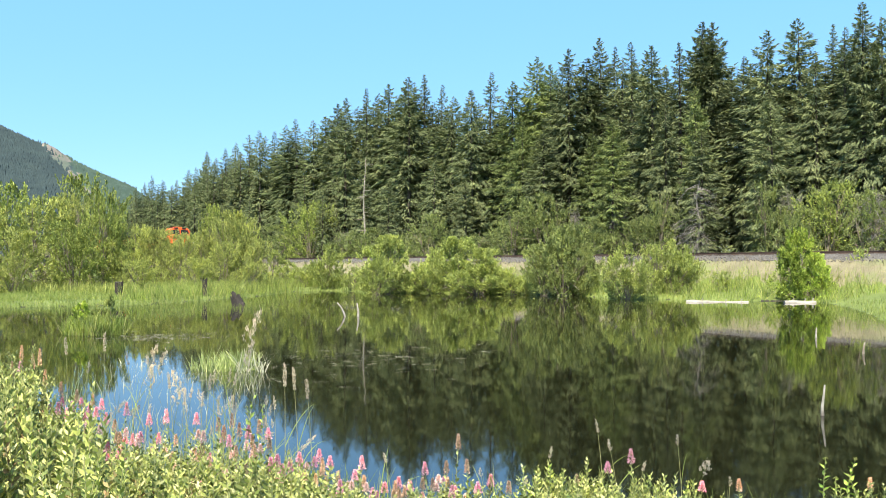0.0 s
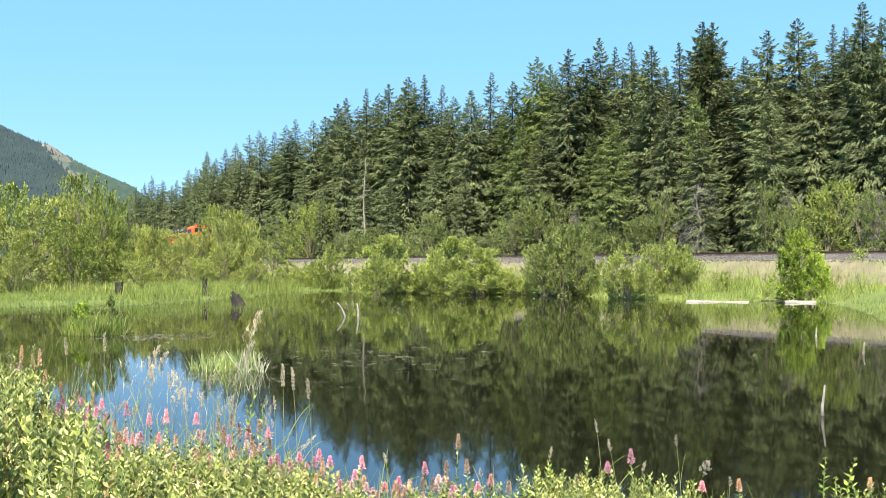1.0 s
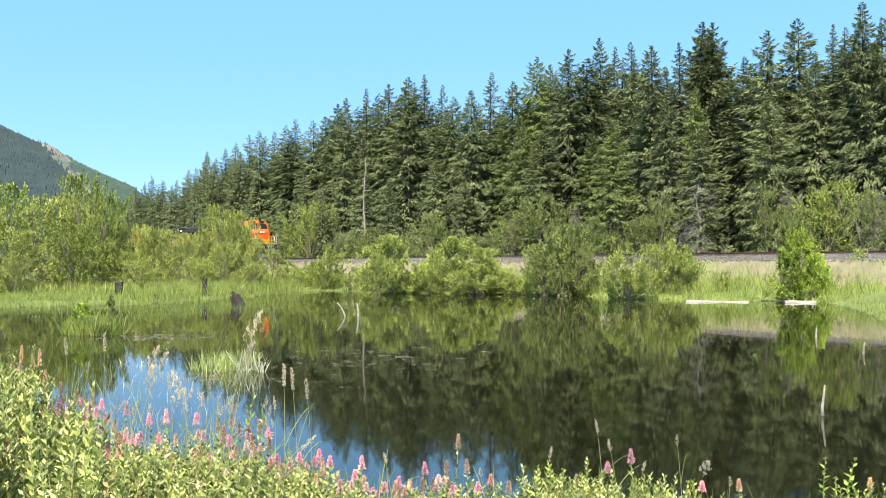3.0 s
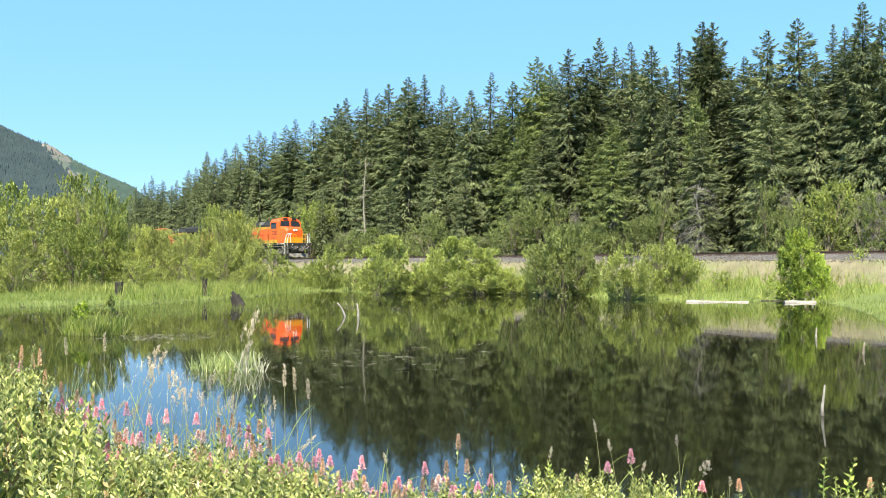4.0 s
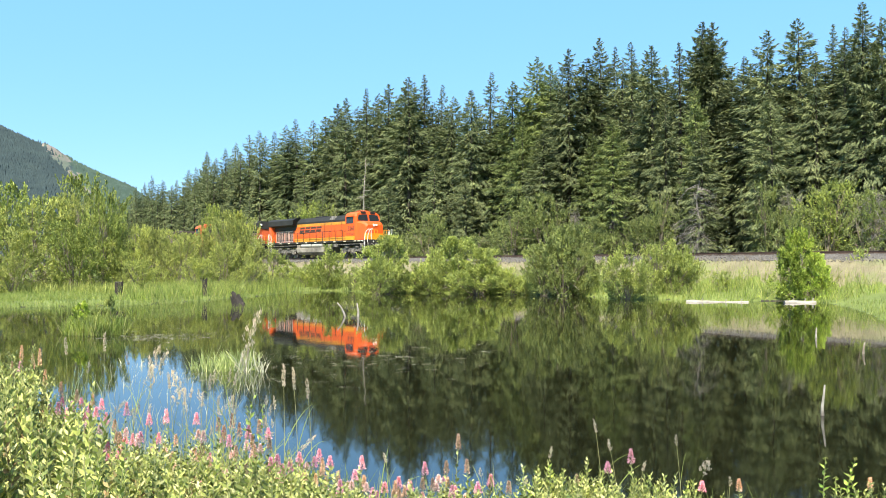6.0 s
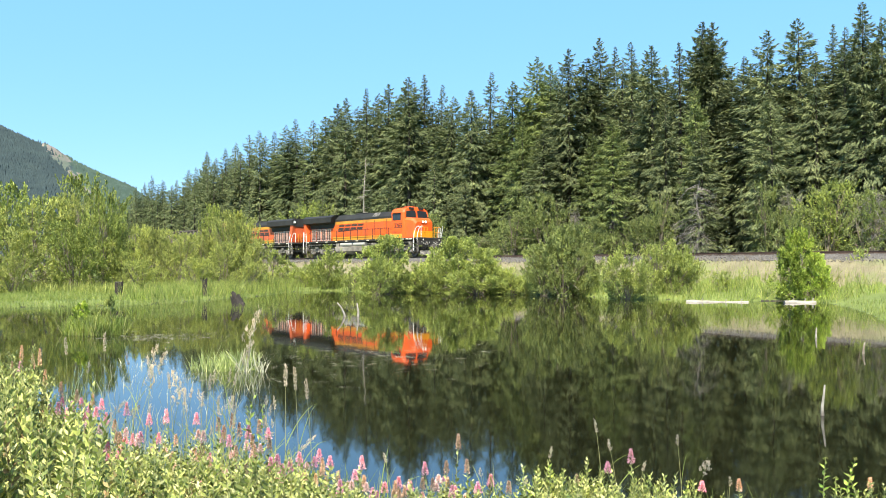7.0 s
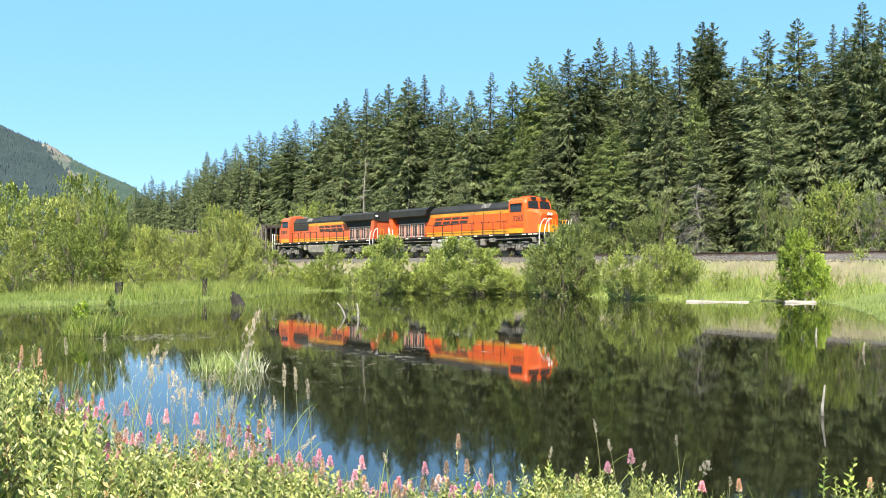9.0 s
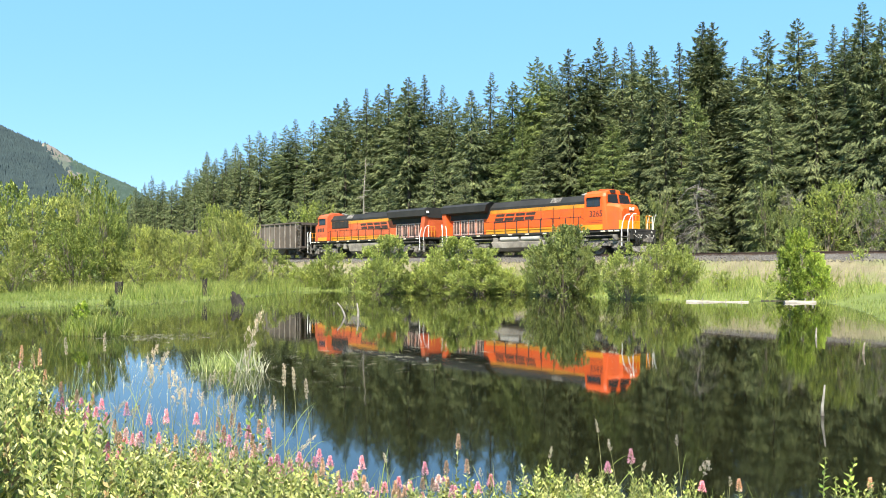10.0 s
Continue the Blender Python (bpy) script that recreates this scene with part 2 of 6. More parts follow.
def rod(bm, pts, r, sides=6):
    """A round bar along points."""
    v, f = tubes([[(p, r) for p in pts]], sides)
    vs = [bm.verts.new(p) for p in v]
    for q in f:
        bm.faces.new([vs[i] for i in q])
    bm.faces.new(vs[:sides][::-1])
    bm.faces.new(vs[-sides:])


def cyl(bm, a, b, r, sides=16):
    rod(bm, [a, b], r, sides)


# ---- ground ----
POND = np.array([(-60, 15), (-30, 14), (-9, 11), (-4.9, 8.9), (-2.6, 7.1), (-1, 6.4), (0, 5.9), (1, 5.6), (3, 5.4), (6, 5.2), (14, 6), (17, 12), (12.6, 19.5),
                 (14.4, 27), (16.8, 33), (18.5, 38.5), (19.3, 42.5), (18, 43.6), (13.5, 43.4), (12.4, 45.8), (9.9, 46.5), (8, 51.5), (5.2, 53.2), (4.2, 53.5), (1.3, 55), (-3.8, 56.5),
                 (-8, 61), (-10.4, 60), (-11.2, 50), (-14.3, 39.4), (-19.6, 37), (-30, 36), (-60, 36)], float)


def shore(x, y):
    """Distance to the waterline, positive on land."""
    x, y = np.asarray(x, float), np.asarray(y, float)
    d = np.full(x.shape, 1e9)
    inside = np.zeros(x.shape, bool)
    for (ax, ay), (bx, by) in zip(POND, np.roll(POND, -1, 0)):
        ex, ey = bx - ax, by - ay
        t = np.clip(((x - ax) * ex + (y - ay) * ey) / (ex * ex + ey * ey), 0, 1)
        d = np.minimum(d, np.hypot(x - ax - t * ex, y - ay - t * ey))
        cross = (ay > y) != (by > y)
        with np.errstate(divide="ignore", invalid="ignore"):
            xi = ax + (y - ay) * ex / (ey if ey else 1e-9)
        inside ^= cross & (x < xi)
    return np.where(inside, -d, d)


ISLETS = ((-9.55, 22.9, 1.0, 0.10), (-3.75, 15.1, 0.75, 0.06), (-7.0, 9.2, 0.3, 0.02))


def height(x, y):
    x, y = np.asarray(x, float), np.asarray(y, float)
    w = (x - P0.x) * N.x + (y - P0.y) * N.y
    bank = np.interp(w, [-60, -30, -14, -8, -5.6, -4.3, -3.0, -1.8, 5, 9, 60], [0.2, 0.2, 0.26, 0.38, 0.62, 1.35, 2.12, 2.3, 2.2, 1.7, 2.5])
    d = shore(x, y)
    edge = np.where(d > 0, np.interp(d, [0, 1.2, 2.4, 4.2, 8], [0.03, 0.25, 0.9, 2.45, 4.0]), -0.03 + 0.35 * d)
    near = np.clip((12 - y) / 6, 0, 1)
    bank = bank * (1 - near) + near * np.interp(y, [0, 2.6, 4.6, 9], [0.42, 0.38, 0.12, 0.10])
    z = np.clip(np.minimum(bank, edge), -0.9, None)
    for ix, iy, r, h in ISLETS:
        z = np.maximum(z, h * 2.2 * (1 - np.hypot(x - ix, (y - iy)) / r) - 0.06)
    lump = 0.05 * np.sin(x * 1.3 + 0.7 * np.sin(y * 0.9)) * np.sin(y * 1.1 + 1.0) + 0.03 * np.sin(x * 3.1 + y * 2.3)
    return z + lump * np.clip(d * 0.3, 0, 1)


def make_ground():
    fine_x = np.arange(-75, 75.01, 0.7)
    fine_y = np.arange(-6, 150.01, 0.7)
    far = np.array([6, 14, 30, 60, 120, 240, 480, 950, 1900, 3600], float)
    xs = np.concatenate([-75 - far[::-1], fine_x, 75 + far])
    ys = np.concatenate([-6 - far[::-1], fine_y, 150 + far])
    X, Y = np.meshgrid(xs, ys)
    Z = height(X, Y)
    V = np.stack([X, Y, Z], -1).reshape(-1, 3)
    nx, ny = len(xs), len(ys)
    i = (np.arange(ny - 1)[:, None] * nx + np.arange(nx - 1)[None]).ravel()
    F = np.stack([i, i + 1, i + nx + 1, i + nx], 1)
    c = V[F].mean(1)
    w = (c[:, 0] - P0.x) * N.x + (c[:, 1] - P0.y) * N.y
    d = shore(c[:, 0], c[:, 1])
    idx = np.zeros(len(F), int)
    idx[(w > -4.9) & (w < 3)] = 1
    idx[w >= 4] = 2
    idx[d < -0.2] = 3
    for ix, iy, r, _ in ISLETS:
        idx[np.hypot(c[:, 0] - ix, c[:, 1] - iy) < r] = 0
    me = mesh_np("ground", V, F, [M_SOIL, M_SLOPE, M_FOREST, M_MUD], idx, True)
    tagged(new("ground", me), "uneven meadow ground with grass, dry slope and forest floor", "ground", kind="structure")


make_ground()


def make_water():
    bm = bmesh.new()
    box(bm, -62, 22, 2, 64, -0.02, 0.0)
    tagged(part("water", bm, M_WATER), "still dark pond water that mirrors the trees", "water", kind="structure")


make_water()


RIDGE = ([-2600, -1500, -1069, -1028, -985, -960, -940, -892, -851, -803, -753, -640], [745, 545, 335, 317, 297, 300, 287, 256, 235, 214, 193, 120])


def make_mountain():
    """A wooded mountain far off, its ridge falling to the right."""
    # distance haze is put into the regrowth and wooded colours as blue
    regrowth = surface("hazed_regrowth_slope", c3(.036, .064, .050), c3(.054, .086, .060), 0.010, 1.0, fine=0.09, relief=0.0, world_space=True)
    wooded = surface("hazed_wooded_slope", c3(.022, .039, .045), c3(.037, .058, .059), 0.02, 1.0, fine=0.12, relief=0.0, world_space=True)
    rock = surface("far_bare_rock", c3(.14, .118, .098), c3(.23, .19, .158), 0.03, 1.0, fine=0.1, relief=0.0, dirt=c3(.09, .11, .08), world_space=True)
    rng = np.random.RandomState(5)
    xs, ys = np.linspace(-2100, -560, 260), np.linspace(1500, 2500, 80)
    X, Y = np.meshgrid(xs, ys)
    ridge = np.interp(X / Y * 2000, *RIDGE)
    shape = np.interp(Y, [1500, 1700, 2000, 2300, 3000], [0.0, 0.45, 1.0, 0.95, 0.5])
    Z = ridge * shape
    Z = Z + (np.sin(X * 0.011 + Y * 0.006) * 14 + np.sin(X * 0.031 - Y * 0.02) * 6) * shape * np.clip((2000 - Y) / 250, 0, 1)
    Z = Z + rng.normal(size=X.shape) * 1.5 - 2
    V = np.stack([X, Y, Z], -1).reshape(-1, 3)
    i = (np.arange(79)[:, None] * 260 + np.arange(259)[None]).ravel()
    F = np.stack([i, i + 1, i + 261, i + 260], 1)
    c = V[F].mean(1)
    across, up = c[:, 0] / c[:, 1], (c[:, 2] - EYE) / c[:, 1]
    wav = 0.006 * np.sin(c[:, 2] * 0.06 + c[:, 0] * 0.02) + 0.004 * rng.normal(size=len(c))
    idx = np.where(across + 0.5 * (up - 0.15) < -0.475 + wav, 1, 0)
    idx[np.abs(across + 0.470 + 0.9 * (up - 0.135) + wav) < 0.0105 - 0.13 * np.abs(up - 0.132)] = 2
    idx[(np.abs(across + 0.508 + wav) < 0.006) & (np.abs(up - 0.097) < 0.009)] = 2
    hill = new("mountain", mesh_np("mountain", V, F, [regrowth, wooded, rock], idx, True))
    tagged(hill, "distant wooded mountain, tinted haze-blue, with a bare rocky scar", "mountain", kind="structure")
    # single trees all over the slope, denser and darker in the old wood
    n = 15000
    y = 1640 + 390 * rng.rand(n) ** 0.8
    k = -0.56 + 0.19 * rng.rand(n)
    x = k * y
    z = np.interp(k * 2000, *RIDGE) * np.interp(y, [1500, 1700, 2000, 2300, 3000], [0.0, 0.45, 1.0, 0.95, 0.5])
    z = z + (np.sin(x * 0.011 + y * 0.006) * 14 + np.sin(x * 0.031 - y * 0.02) * 6) * (z / np.maximum(np.interp(k * 2000, *RIDGE), 1)) * np.clip((2000 - y) / 250, 0, 1) - 4
    up = (z - EYE) / y
    old = k + 0.5 * (up - 0.15) < -0.475 + 0.006 * np.sin(z * 0.06 + x * 0.02)
    scar = np.abs(k + 0.470 + 0.9 * (up - 0.135)) < 0.011 - 0.1 * np.abs(up - 0.132)
    keep = (old | (rng.rand(n) < 0.55)) & ~(scar & (rng.rand(n) < 0.96))
    x, y, z, old = x[keep], y[keep], z[keep], old[keep]
    n = len(x)
    h, r = np.where(old, 7 + 6 * rng.rand(n), 4 + 5 * rng.rand(n)), np.where(old, 2.2 + 1.4 * rng.rand(n), 1.8 + 1.6 * rng.rand(n))
    o = np.array([(1, 0, 0), (-0.5, 0.87, 0), (-0.5, -0.87, 0), (0, 0, 1)])
    V = (np.stack([x, y, z], 1)[:, None] + o[None] * np.stack([r, r, h], 1)[:, None]).reshape(-1, 3)
    F = (np.arange(n)[:, None, None] * 4 + np.array([(0, 1, 3), (1, 2, 3), (2, 0, 3)])[None]).reshape(-1, 3)
    tagged(new("mountain_trees", mesh_np("mountain_trees", V, F, [regrowth, wooded], np.repeat(old.astype(int), 3))), "small far conifers, tinted haze-blue, all over the mountain slope", "tree", kind="stuff")


make_mountain()


# ---- railway ----
def make_track():
    bed = new("railway_track")
    tagged(bed, "single railway track on a grey gravel bed", "railway", kind="structure")
    bm = bmesh.new()
    prof = [(-3.3, 1.85), (-2.0, RAIL - 0.32), (-1.75, RAIL - 0.2), (1.75, RAIL - 0.2), (2.0, RAIL - 0.32), (3.3, 1.85)]
    loft(bm, [[on_track(s, w, z + 0.03 * math.sin(s * 1.7 + w)) for w, z in prof] for s in range(-300, 141, 4)])
    part("gravel_bed", bm, M_BALLAST, bed)
    for w in (-0.755, 0.755):
        bm = bmesh.new()
        shape = [(-.075, -.17), (.075, -.17), (.075, -.15), (.012, -.13), (.012, -.05), (.036, -.035), (.036, 0), (-.036, 0), (-.036, -.035), (-.012, -.05), (-.012, -.13), (-.075, -.15)]
        loft(bm, [[on_track(s, w + a, RAIL + z) for a, z in shape] for s in (-300, -100, 0, 140)])
        part("rail", bm, M_RAILSTEEL, bed)
    bm = bmesh.new()
    for k in range(-130, 150):
        vs = box(bm, -0.115, 0.115, -1.3, 1.3, RAIL - 0.36, RAIL - 0.172)
        mm = Matrix.Translation(on_track(k * 0.5)) @ pose(0, 0, 0, 0, 0, HEADING)
        for v in vs:
            v.co = mm @ v.co
    tagged(part("ties", bm, M_TIE, bed), kind="stuff")
    # loose stones on the near shoulder
    rng = np.random.RandomState(11)
    n = 9000
    s = -95 + 160 * rng.rand(n) ** 0.8
    w = -1.7 - 1.5 * rng.rand(n) ** 1.2
    z = np.interp(w, [-3.3, -2.0, -1.75], [1.85, RAIL - 0.32, RAIL - 0.2])
    c = np.array([tuple(P0)]) + s[:, None] * np.array([tuple(U)]) + w[:, None] * np.array([tuple(N)])
    c[:, 2] = np.maximum(z, height(c[:, 0], c[:, 1])) + 0.01
    o = np.array([(1, 0, 0), (0, 1, 0), (-1, 0, 0), (0, -1, 0), (0, 0, 1), (0, 0, -1)], float)
    tri = np.array([(0, 1, 4), (1, 2, 4), (2, 3, 4), (3, 0, 4), (1, 0, 5), (2, 1, 5), (3, 2, 5), (0, 3, 5)])
    r = (0.025 + 0.03 * rng.rand(n))[:, None, None] * (0.6 + 0.8 * rng.rand(n, 6, 1))
    V = (c[:, None] + o[None] * r).reshape(-1, 3)
    F = (np.arange(n)[:, None, None] * 6 + tri[None]).reshape(-1, 3)
    m, nt, b, _ = mat("ballast_stone")
    geo = nt.nodes.new("ShaderNodeNewGeometry")
    nt.links.new(ramp(nt, geo.outputs["Random Per Island"], [(0, c3(.065, .056, .050)), (0.6, c3(.13, .115, .104)), (1, c3(.20, .18, .165))]), b.inputs["Base Color"])
    b.inputs["Roughness"].default_value = 0.9
    tagged(part_mesh("loose_stones", mesh_np("loose_stones", V, F, [m]), bed), kind="stuff")


make_track()


# ---- conifers ----
def sprays_of(base, way, length, width, rng, level):
    """Pointed needle sprays, one face each."""
    n = len(base)
    way = unit(way)
    across = unit(np.cross(way, rng.normal(size=(n, 3)) + np.array([0, 0, level])))
    w = (width / 2)[:, None]
    v = np.stack([base - across * w, base + across * w, base + way * length[:, None]], 1).reshape(-1, 3)
    return v, np.arange(3 * n).reshape(n, 3)


def conifer_meshes(seed, tall, reach, boughs, sprays, droop, bare=0.04, bold=1.0, core=900, curl=0.30):
    """Trunk and crown of a fir or spruce, tall metres high: flat drooping boughs with dark gaps between them."""
    rng = np.random.RandomState(seed)
    lean = rng.normal(size=2) * 0.12
    path = []
    for i in range(9):
        f = i / 8
        path.append(((lean[0] * math.sin(f * 3), lean[1] * math.sin(f * 2.4), tall * f), 0.013 * tall * (1 - f) ** 0.9 + 0.010))
    tv, tf = tubes([path], 7)
    spread = lambda f: reach * np.interp(f, [0, 0.12, 0.35, 0.55, 0.72, 0.85, 0.92, 0.97, 1.0], [0.92, 1.0, 0.96, 0.86, 0.69, 0.47, 0.30, 0.13, 0.02])
    B, W, L, D = [], [], [], []
    limbs = []
    for k in range(boughs):
        f = bare + (1 - bare) * ((k + rng.rand()) / boughs) ** 0.74
        z = tall * min(f, 0.995)
        a = k * 2.399 + rng.normal() * 0.5
        rad = spread(f) * (0.58 + 0.62 * rng.rand() ** 0.8) * (1 + 0.14 * math.sin(2 * a + seed + 5 * f))
        out = np.array([math.cos(a), math.sin(a), 0.0])
        side_way = np.array([-math.sin(a), math.cos(a), 0.0])
        fall = droop * (1.15 - 0.75 * f) * (0.75 + 0.5 * rng.rand())
        lift = 0.16 + 0.9 * max(0.0, f - 0.78) + 0.08 * rng.normal()
        t = 0.12 + 0.88 * rng.rand(sprays) ** 0.7
        u = np.where(rng.rand(sprays) < 0.5, -1, 1) * rng.rand(sprays) ** 0.8
        off = u * (0.17 * rad + 0.05) * np.sin(np.pi * (0.16 + 0.76 * t))
        p = out * (rad * t)[:, None] + side_way * off[:, None]
        p[:, 2] += z + rad * (lift * t - fall * t ** 1.5 + curl * t ** 3) - np.abs(off) * (0.25 + 0.45 * droop) + rng.normal(size=sprays) * 0.035 * min(rad, 2.0)
        slope = lift - 1.5 * fall * t ** 0.5 + 3 * curl * t * t
        ways = out[None] * (0.6 + 0.5 * rng.rand(sprays))[:, None] + side_way[None] * (u * (0.15 + 0.35 * rng.rand(sprays)))[:, None]
        hang = rng.rand(sprays) < 0.15
        ways[:, 2] += slope - 0.12 - 0.3 * droop * np.abs(u) + rng.normal(size=sprays) * 0.12 - hang * (0.5 + 0.6 * rng.rand(sprays))
        size = bold * (0.10 + 0.19 * min(rad, 1.8)) * (0.5 + 0.85 * rng.rand(sprays))
        B.append(p), W.append(ways), L.append(size), D.append(size * (0.16 + 0.12 * rng.rand(sprays)))
        if f < 0.8 and k % 6 == 0:
            limbs.append([((0, 0, z), 0.03 + 0.02 * (1 - f)), (tuple(out * rad * 0.5 + np.array([0, 0, z + rad * (lift * 0.5 - fall * 0.35)])), 0.017), (tuple(out * rad * 0.85 + np.array([0, 0, z + rad * (lift * 0.85 - fall * 0.78 + curl * 0.6)])), 0.006)])
    # short needled twigs close to the trunk
    f = bare + (0.97 - bare) * rng.rand(core)
    a, rad = rng.rand(core) * 6.283, spread(f) * (0.04 + 0.42 * rng.rand(core))
    B.append(np.stack([rad * np.cos(a), rad * np.sin(a), tall * f - 0.25 * droop * rad], 1))
    W.append(np.stack([np.cos(a), np.sin(a), -0.4 + 0.5 * rng.normal(size=core)], 1))
    size = bold * (0.10 + 0.20 * np.minimum(spread(f), 1.8)) * (0.7 + 0.6 * rng.rand(core))
    L.append(size), D.append(size * 0.5)
    B, W, L, D = np.concatenate(B), np.concatenate(W), np.concatenate(L), np.concatenate(D)
    cv, cf = sprays_of(B, W, L, D, rng, 1.5)
    lv, lf = tubes(limbs, 3)
    trunk = mesh_np("trunk", *join_np([(tv, tf), (lv, lf)]), [M_DARKBARK], None, True)
    return trunk, (cv, cf)


def conifer(label, seed, tall, reach, branches, sprays, droop, material, **kw):
    trunk, crown = conifer_meshes(seed, tall, reach, branches, sprays, droop, **kw)
    ob = new("conifer_tree")
    tagged(ob, label, "tree", "conifers behind the railway")
    part_mesh("trunk", trunk, ob)
    part_mesh("crown", mesh_np("crown", *crown, [material]), ob)
    return ob


TALL = 20.0
KINDS = [
    conifer("tall dark green spruce with a narrow pointed spire", 1, TALL, 2.2, 230, 58, 0.74, M_CONIFER),
    conifer("tall dark fir with dense drooping boughs", 2, TALL, 2.6, 220, 64, 0.96, M_CONIFER),
    conifer("broad dark green hemlock with layered boughs", 3, TALL, 2.9, 210, 66, 0.74, M_CONIFER),
    conifer("pale yellow-green fir with upswept boughs", 4, TALL, 2.7, 200, 66, 0.94, M_CONIFER_PALE, curl=0.35),
    conifer("slim spruce with an open ragged crown", 6, TALL, 1.5, 190, 44, 0.88, M_CONIFER, bare=0.12),
    conifer("dark conifer deep in the wood", 7, TALL, 2.7, 120, 24, 0.8, M_CONIFER_SHADED, bold=1.6, core=500),
    conifer("shaded fir deep in the wood", 8, TALL, 3.0, 120, 24, 1.0, M_CONIFER_SHADED, bold=1.6, core=500),
    conifer("dark green spruce farther along the railway", 9, TALL, 2.1, 155, 34, 0.78, M_CONIFER, bold=1.2, core=500),
    conifer("dense fir farther along the railway", 10, TALL, 2.5, 155, 36, 0.96, M_CONIFER, bold=1.2, core=500),
]
used = set()


def plant(kinds, k, x, y, z, scale, turn, wide=1.0):
    """The first use of a kind places the thing itself, later ones copy it."""
    src = kinds[k]
    m = pose(x, y, z, 0, 0, turn) @ Matrix.Diagonal((scale * wide, scale * wide, scale, 1))
    if id(src) not in used:
        used.add(id(src))
        src.matrix_basis = m
        return src
    keep = src.matrix_basis.copy()
    src.matrix_basis = Matrix()
    ob = copy_thing(src, m)
    src.matrix_basis = keep
    return ob


def lane(column, w):
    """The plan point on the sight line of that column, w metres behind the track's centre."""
    k = (column - 784) / 1466.5
    y = (w + 49.19) / (0.7622 * k + 0.6473)
    return k * y, y


# skyline trees: where they stand across the view and how far up they reach
SKY_A = [(210, 352), (240, 330), (268, 310), (287, 318), (312, 318), (333, 300), (346, 296), (365, 268), (398, 262), (417, 252), (440, 238), (458, 230), (485, 232),
         (505, 220), (522, 210), (553, 212), (575, 205), (597, 182), (612, 172), (648, 155), (688, 147), (722, 135), (751, 130), (783, 148), (803, 170)]
SKY_B = [(834, 158), (870, 126), (908, 142), (951, 98), (975, 112), (1008, 84), (1062, 64), (1090, 80), (1118, 72), (1154, 78), (1180, 118), (1204, 72), (1245, 36), (1264, 36),
         (1320, 98), (1360, 50), (1384, 110), (1414, 30), (1446, 96), (1478, 40), (1500, 45), (1530, 0), (1566, 28), (1612, 10)]


def make_forest():
    rng = np.random.RandomState(21)
    order = [0, 1, 0, 2, 1, 0, 4, 1, 2, 0, 4, 2, 1]
    for i, (col, top) in enumerate(SKY_A + SKY_B):
        w = 10.5 + 5 * rng.rand()
        x, y = lane(col, w)
        z = float(height(x, y)) - 0.1
        tall = EYE + (469.6 - top) / 1466.5 * y - z
        k = order[i % len(order)]
        if col < 560:
            k = 7 + i % 2
        if 900 < col < 990 or col == 575:
            k = 3
        if col in (1204, 1118, 870, 751, 1478):
            k = 4
        if col == 365:
            k = 4
        plant(KINDS, k, x, y, z, tall / TALL, rng.rand() * 360, 0.92 + 0.25 * rng.rand())
    # lower trees that close the gaps between the spires
    rng = np.random.RandomState(22)
    for row in (SKY_A, SKY_B):
        for (c0, t0), (c1, t1) in zip(row, row[1:]):
            col, top = (c0 + c1) / 2 + 4 * rng.normal(), max(t0, t1) + 8 + 28 * rng.rand()
            x, y = lane(col, 13 + 4 * rng.rand())
            z = float(height(x, y)) - 0.1
            plant(KINDS, 7 + int(rng.rand() < 0.55), x, y, z, (EYE + (469.6 - top) / 1466.5 * y - z) / TALL, rng.rand() * 360, 0.95 + 0.3 * rng.rand())
    for col, top, wide in ((1232, 150, 0.75), (925, 215, 1.1), (1345, 330, 0.9)):
        x, y = lane(col, 8.6)
        z = float(height(x, y)) - 0.1
        plant(KINDS, 3, x, y, z, (EYE + (469.6 - top) / 1466.5 * y - z) / TALL, col, wide)
    for col in range(205, 430, 9):
        top = np.interp(col, *zip(*SKY_A)) + 6 + 30 * rng.rand()
        x, y = lane(col + 3 * rng.normal(), 9 + 8 * rng.rand())
        z = float(height(x, y)) - 0.1
        plant(KINDS, 7 + int(rng.rand() < 0.4), x, y, z, (EYE + (469.6 - top) / 1466.5 * y - z) / TALL, rng.rand() * 360, 0.9 + 0.3 * rng.rand())
    rng = np.random.RandomState(23)
    # the wood's edge and what stands behind it
    for row, (w, gap, low, high) in enumerate(((8.5, 5.6, 8.5, 14.0), (14.5, 4.0, 14.5, 18.0), (20.5, 6.0, 16.0, 19.0))):
        s = -185.0
        while s < 56:
            s += gap * (0.7 + 0.6 * rng.rand())
            p = on_track(s, w + rng.normal() * 1.1)
            z = float(height(p.x, p.y)) - 0.1
            tall = low + (high - low) * rng.rand()
            col = 784 + 1466.5 * p.x / p.y
            if row > 0 and 150 < col < 1640:
                top = np.interp(col, *zip(*(SKY_A + SKY_B))) + 26 + 60 * rng.rand()
                tall = EYE + (469.6 - top) / 1466.5 * p.y - z
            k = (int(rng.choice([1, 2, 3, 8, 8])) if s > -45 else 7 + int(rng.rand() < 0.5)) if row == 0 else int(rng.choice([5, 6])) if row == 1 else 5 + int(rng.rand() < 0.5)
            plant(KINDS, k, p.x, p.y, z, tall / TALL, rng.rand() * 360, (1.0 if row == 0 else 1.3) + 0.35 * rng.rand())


make_forest()


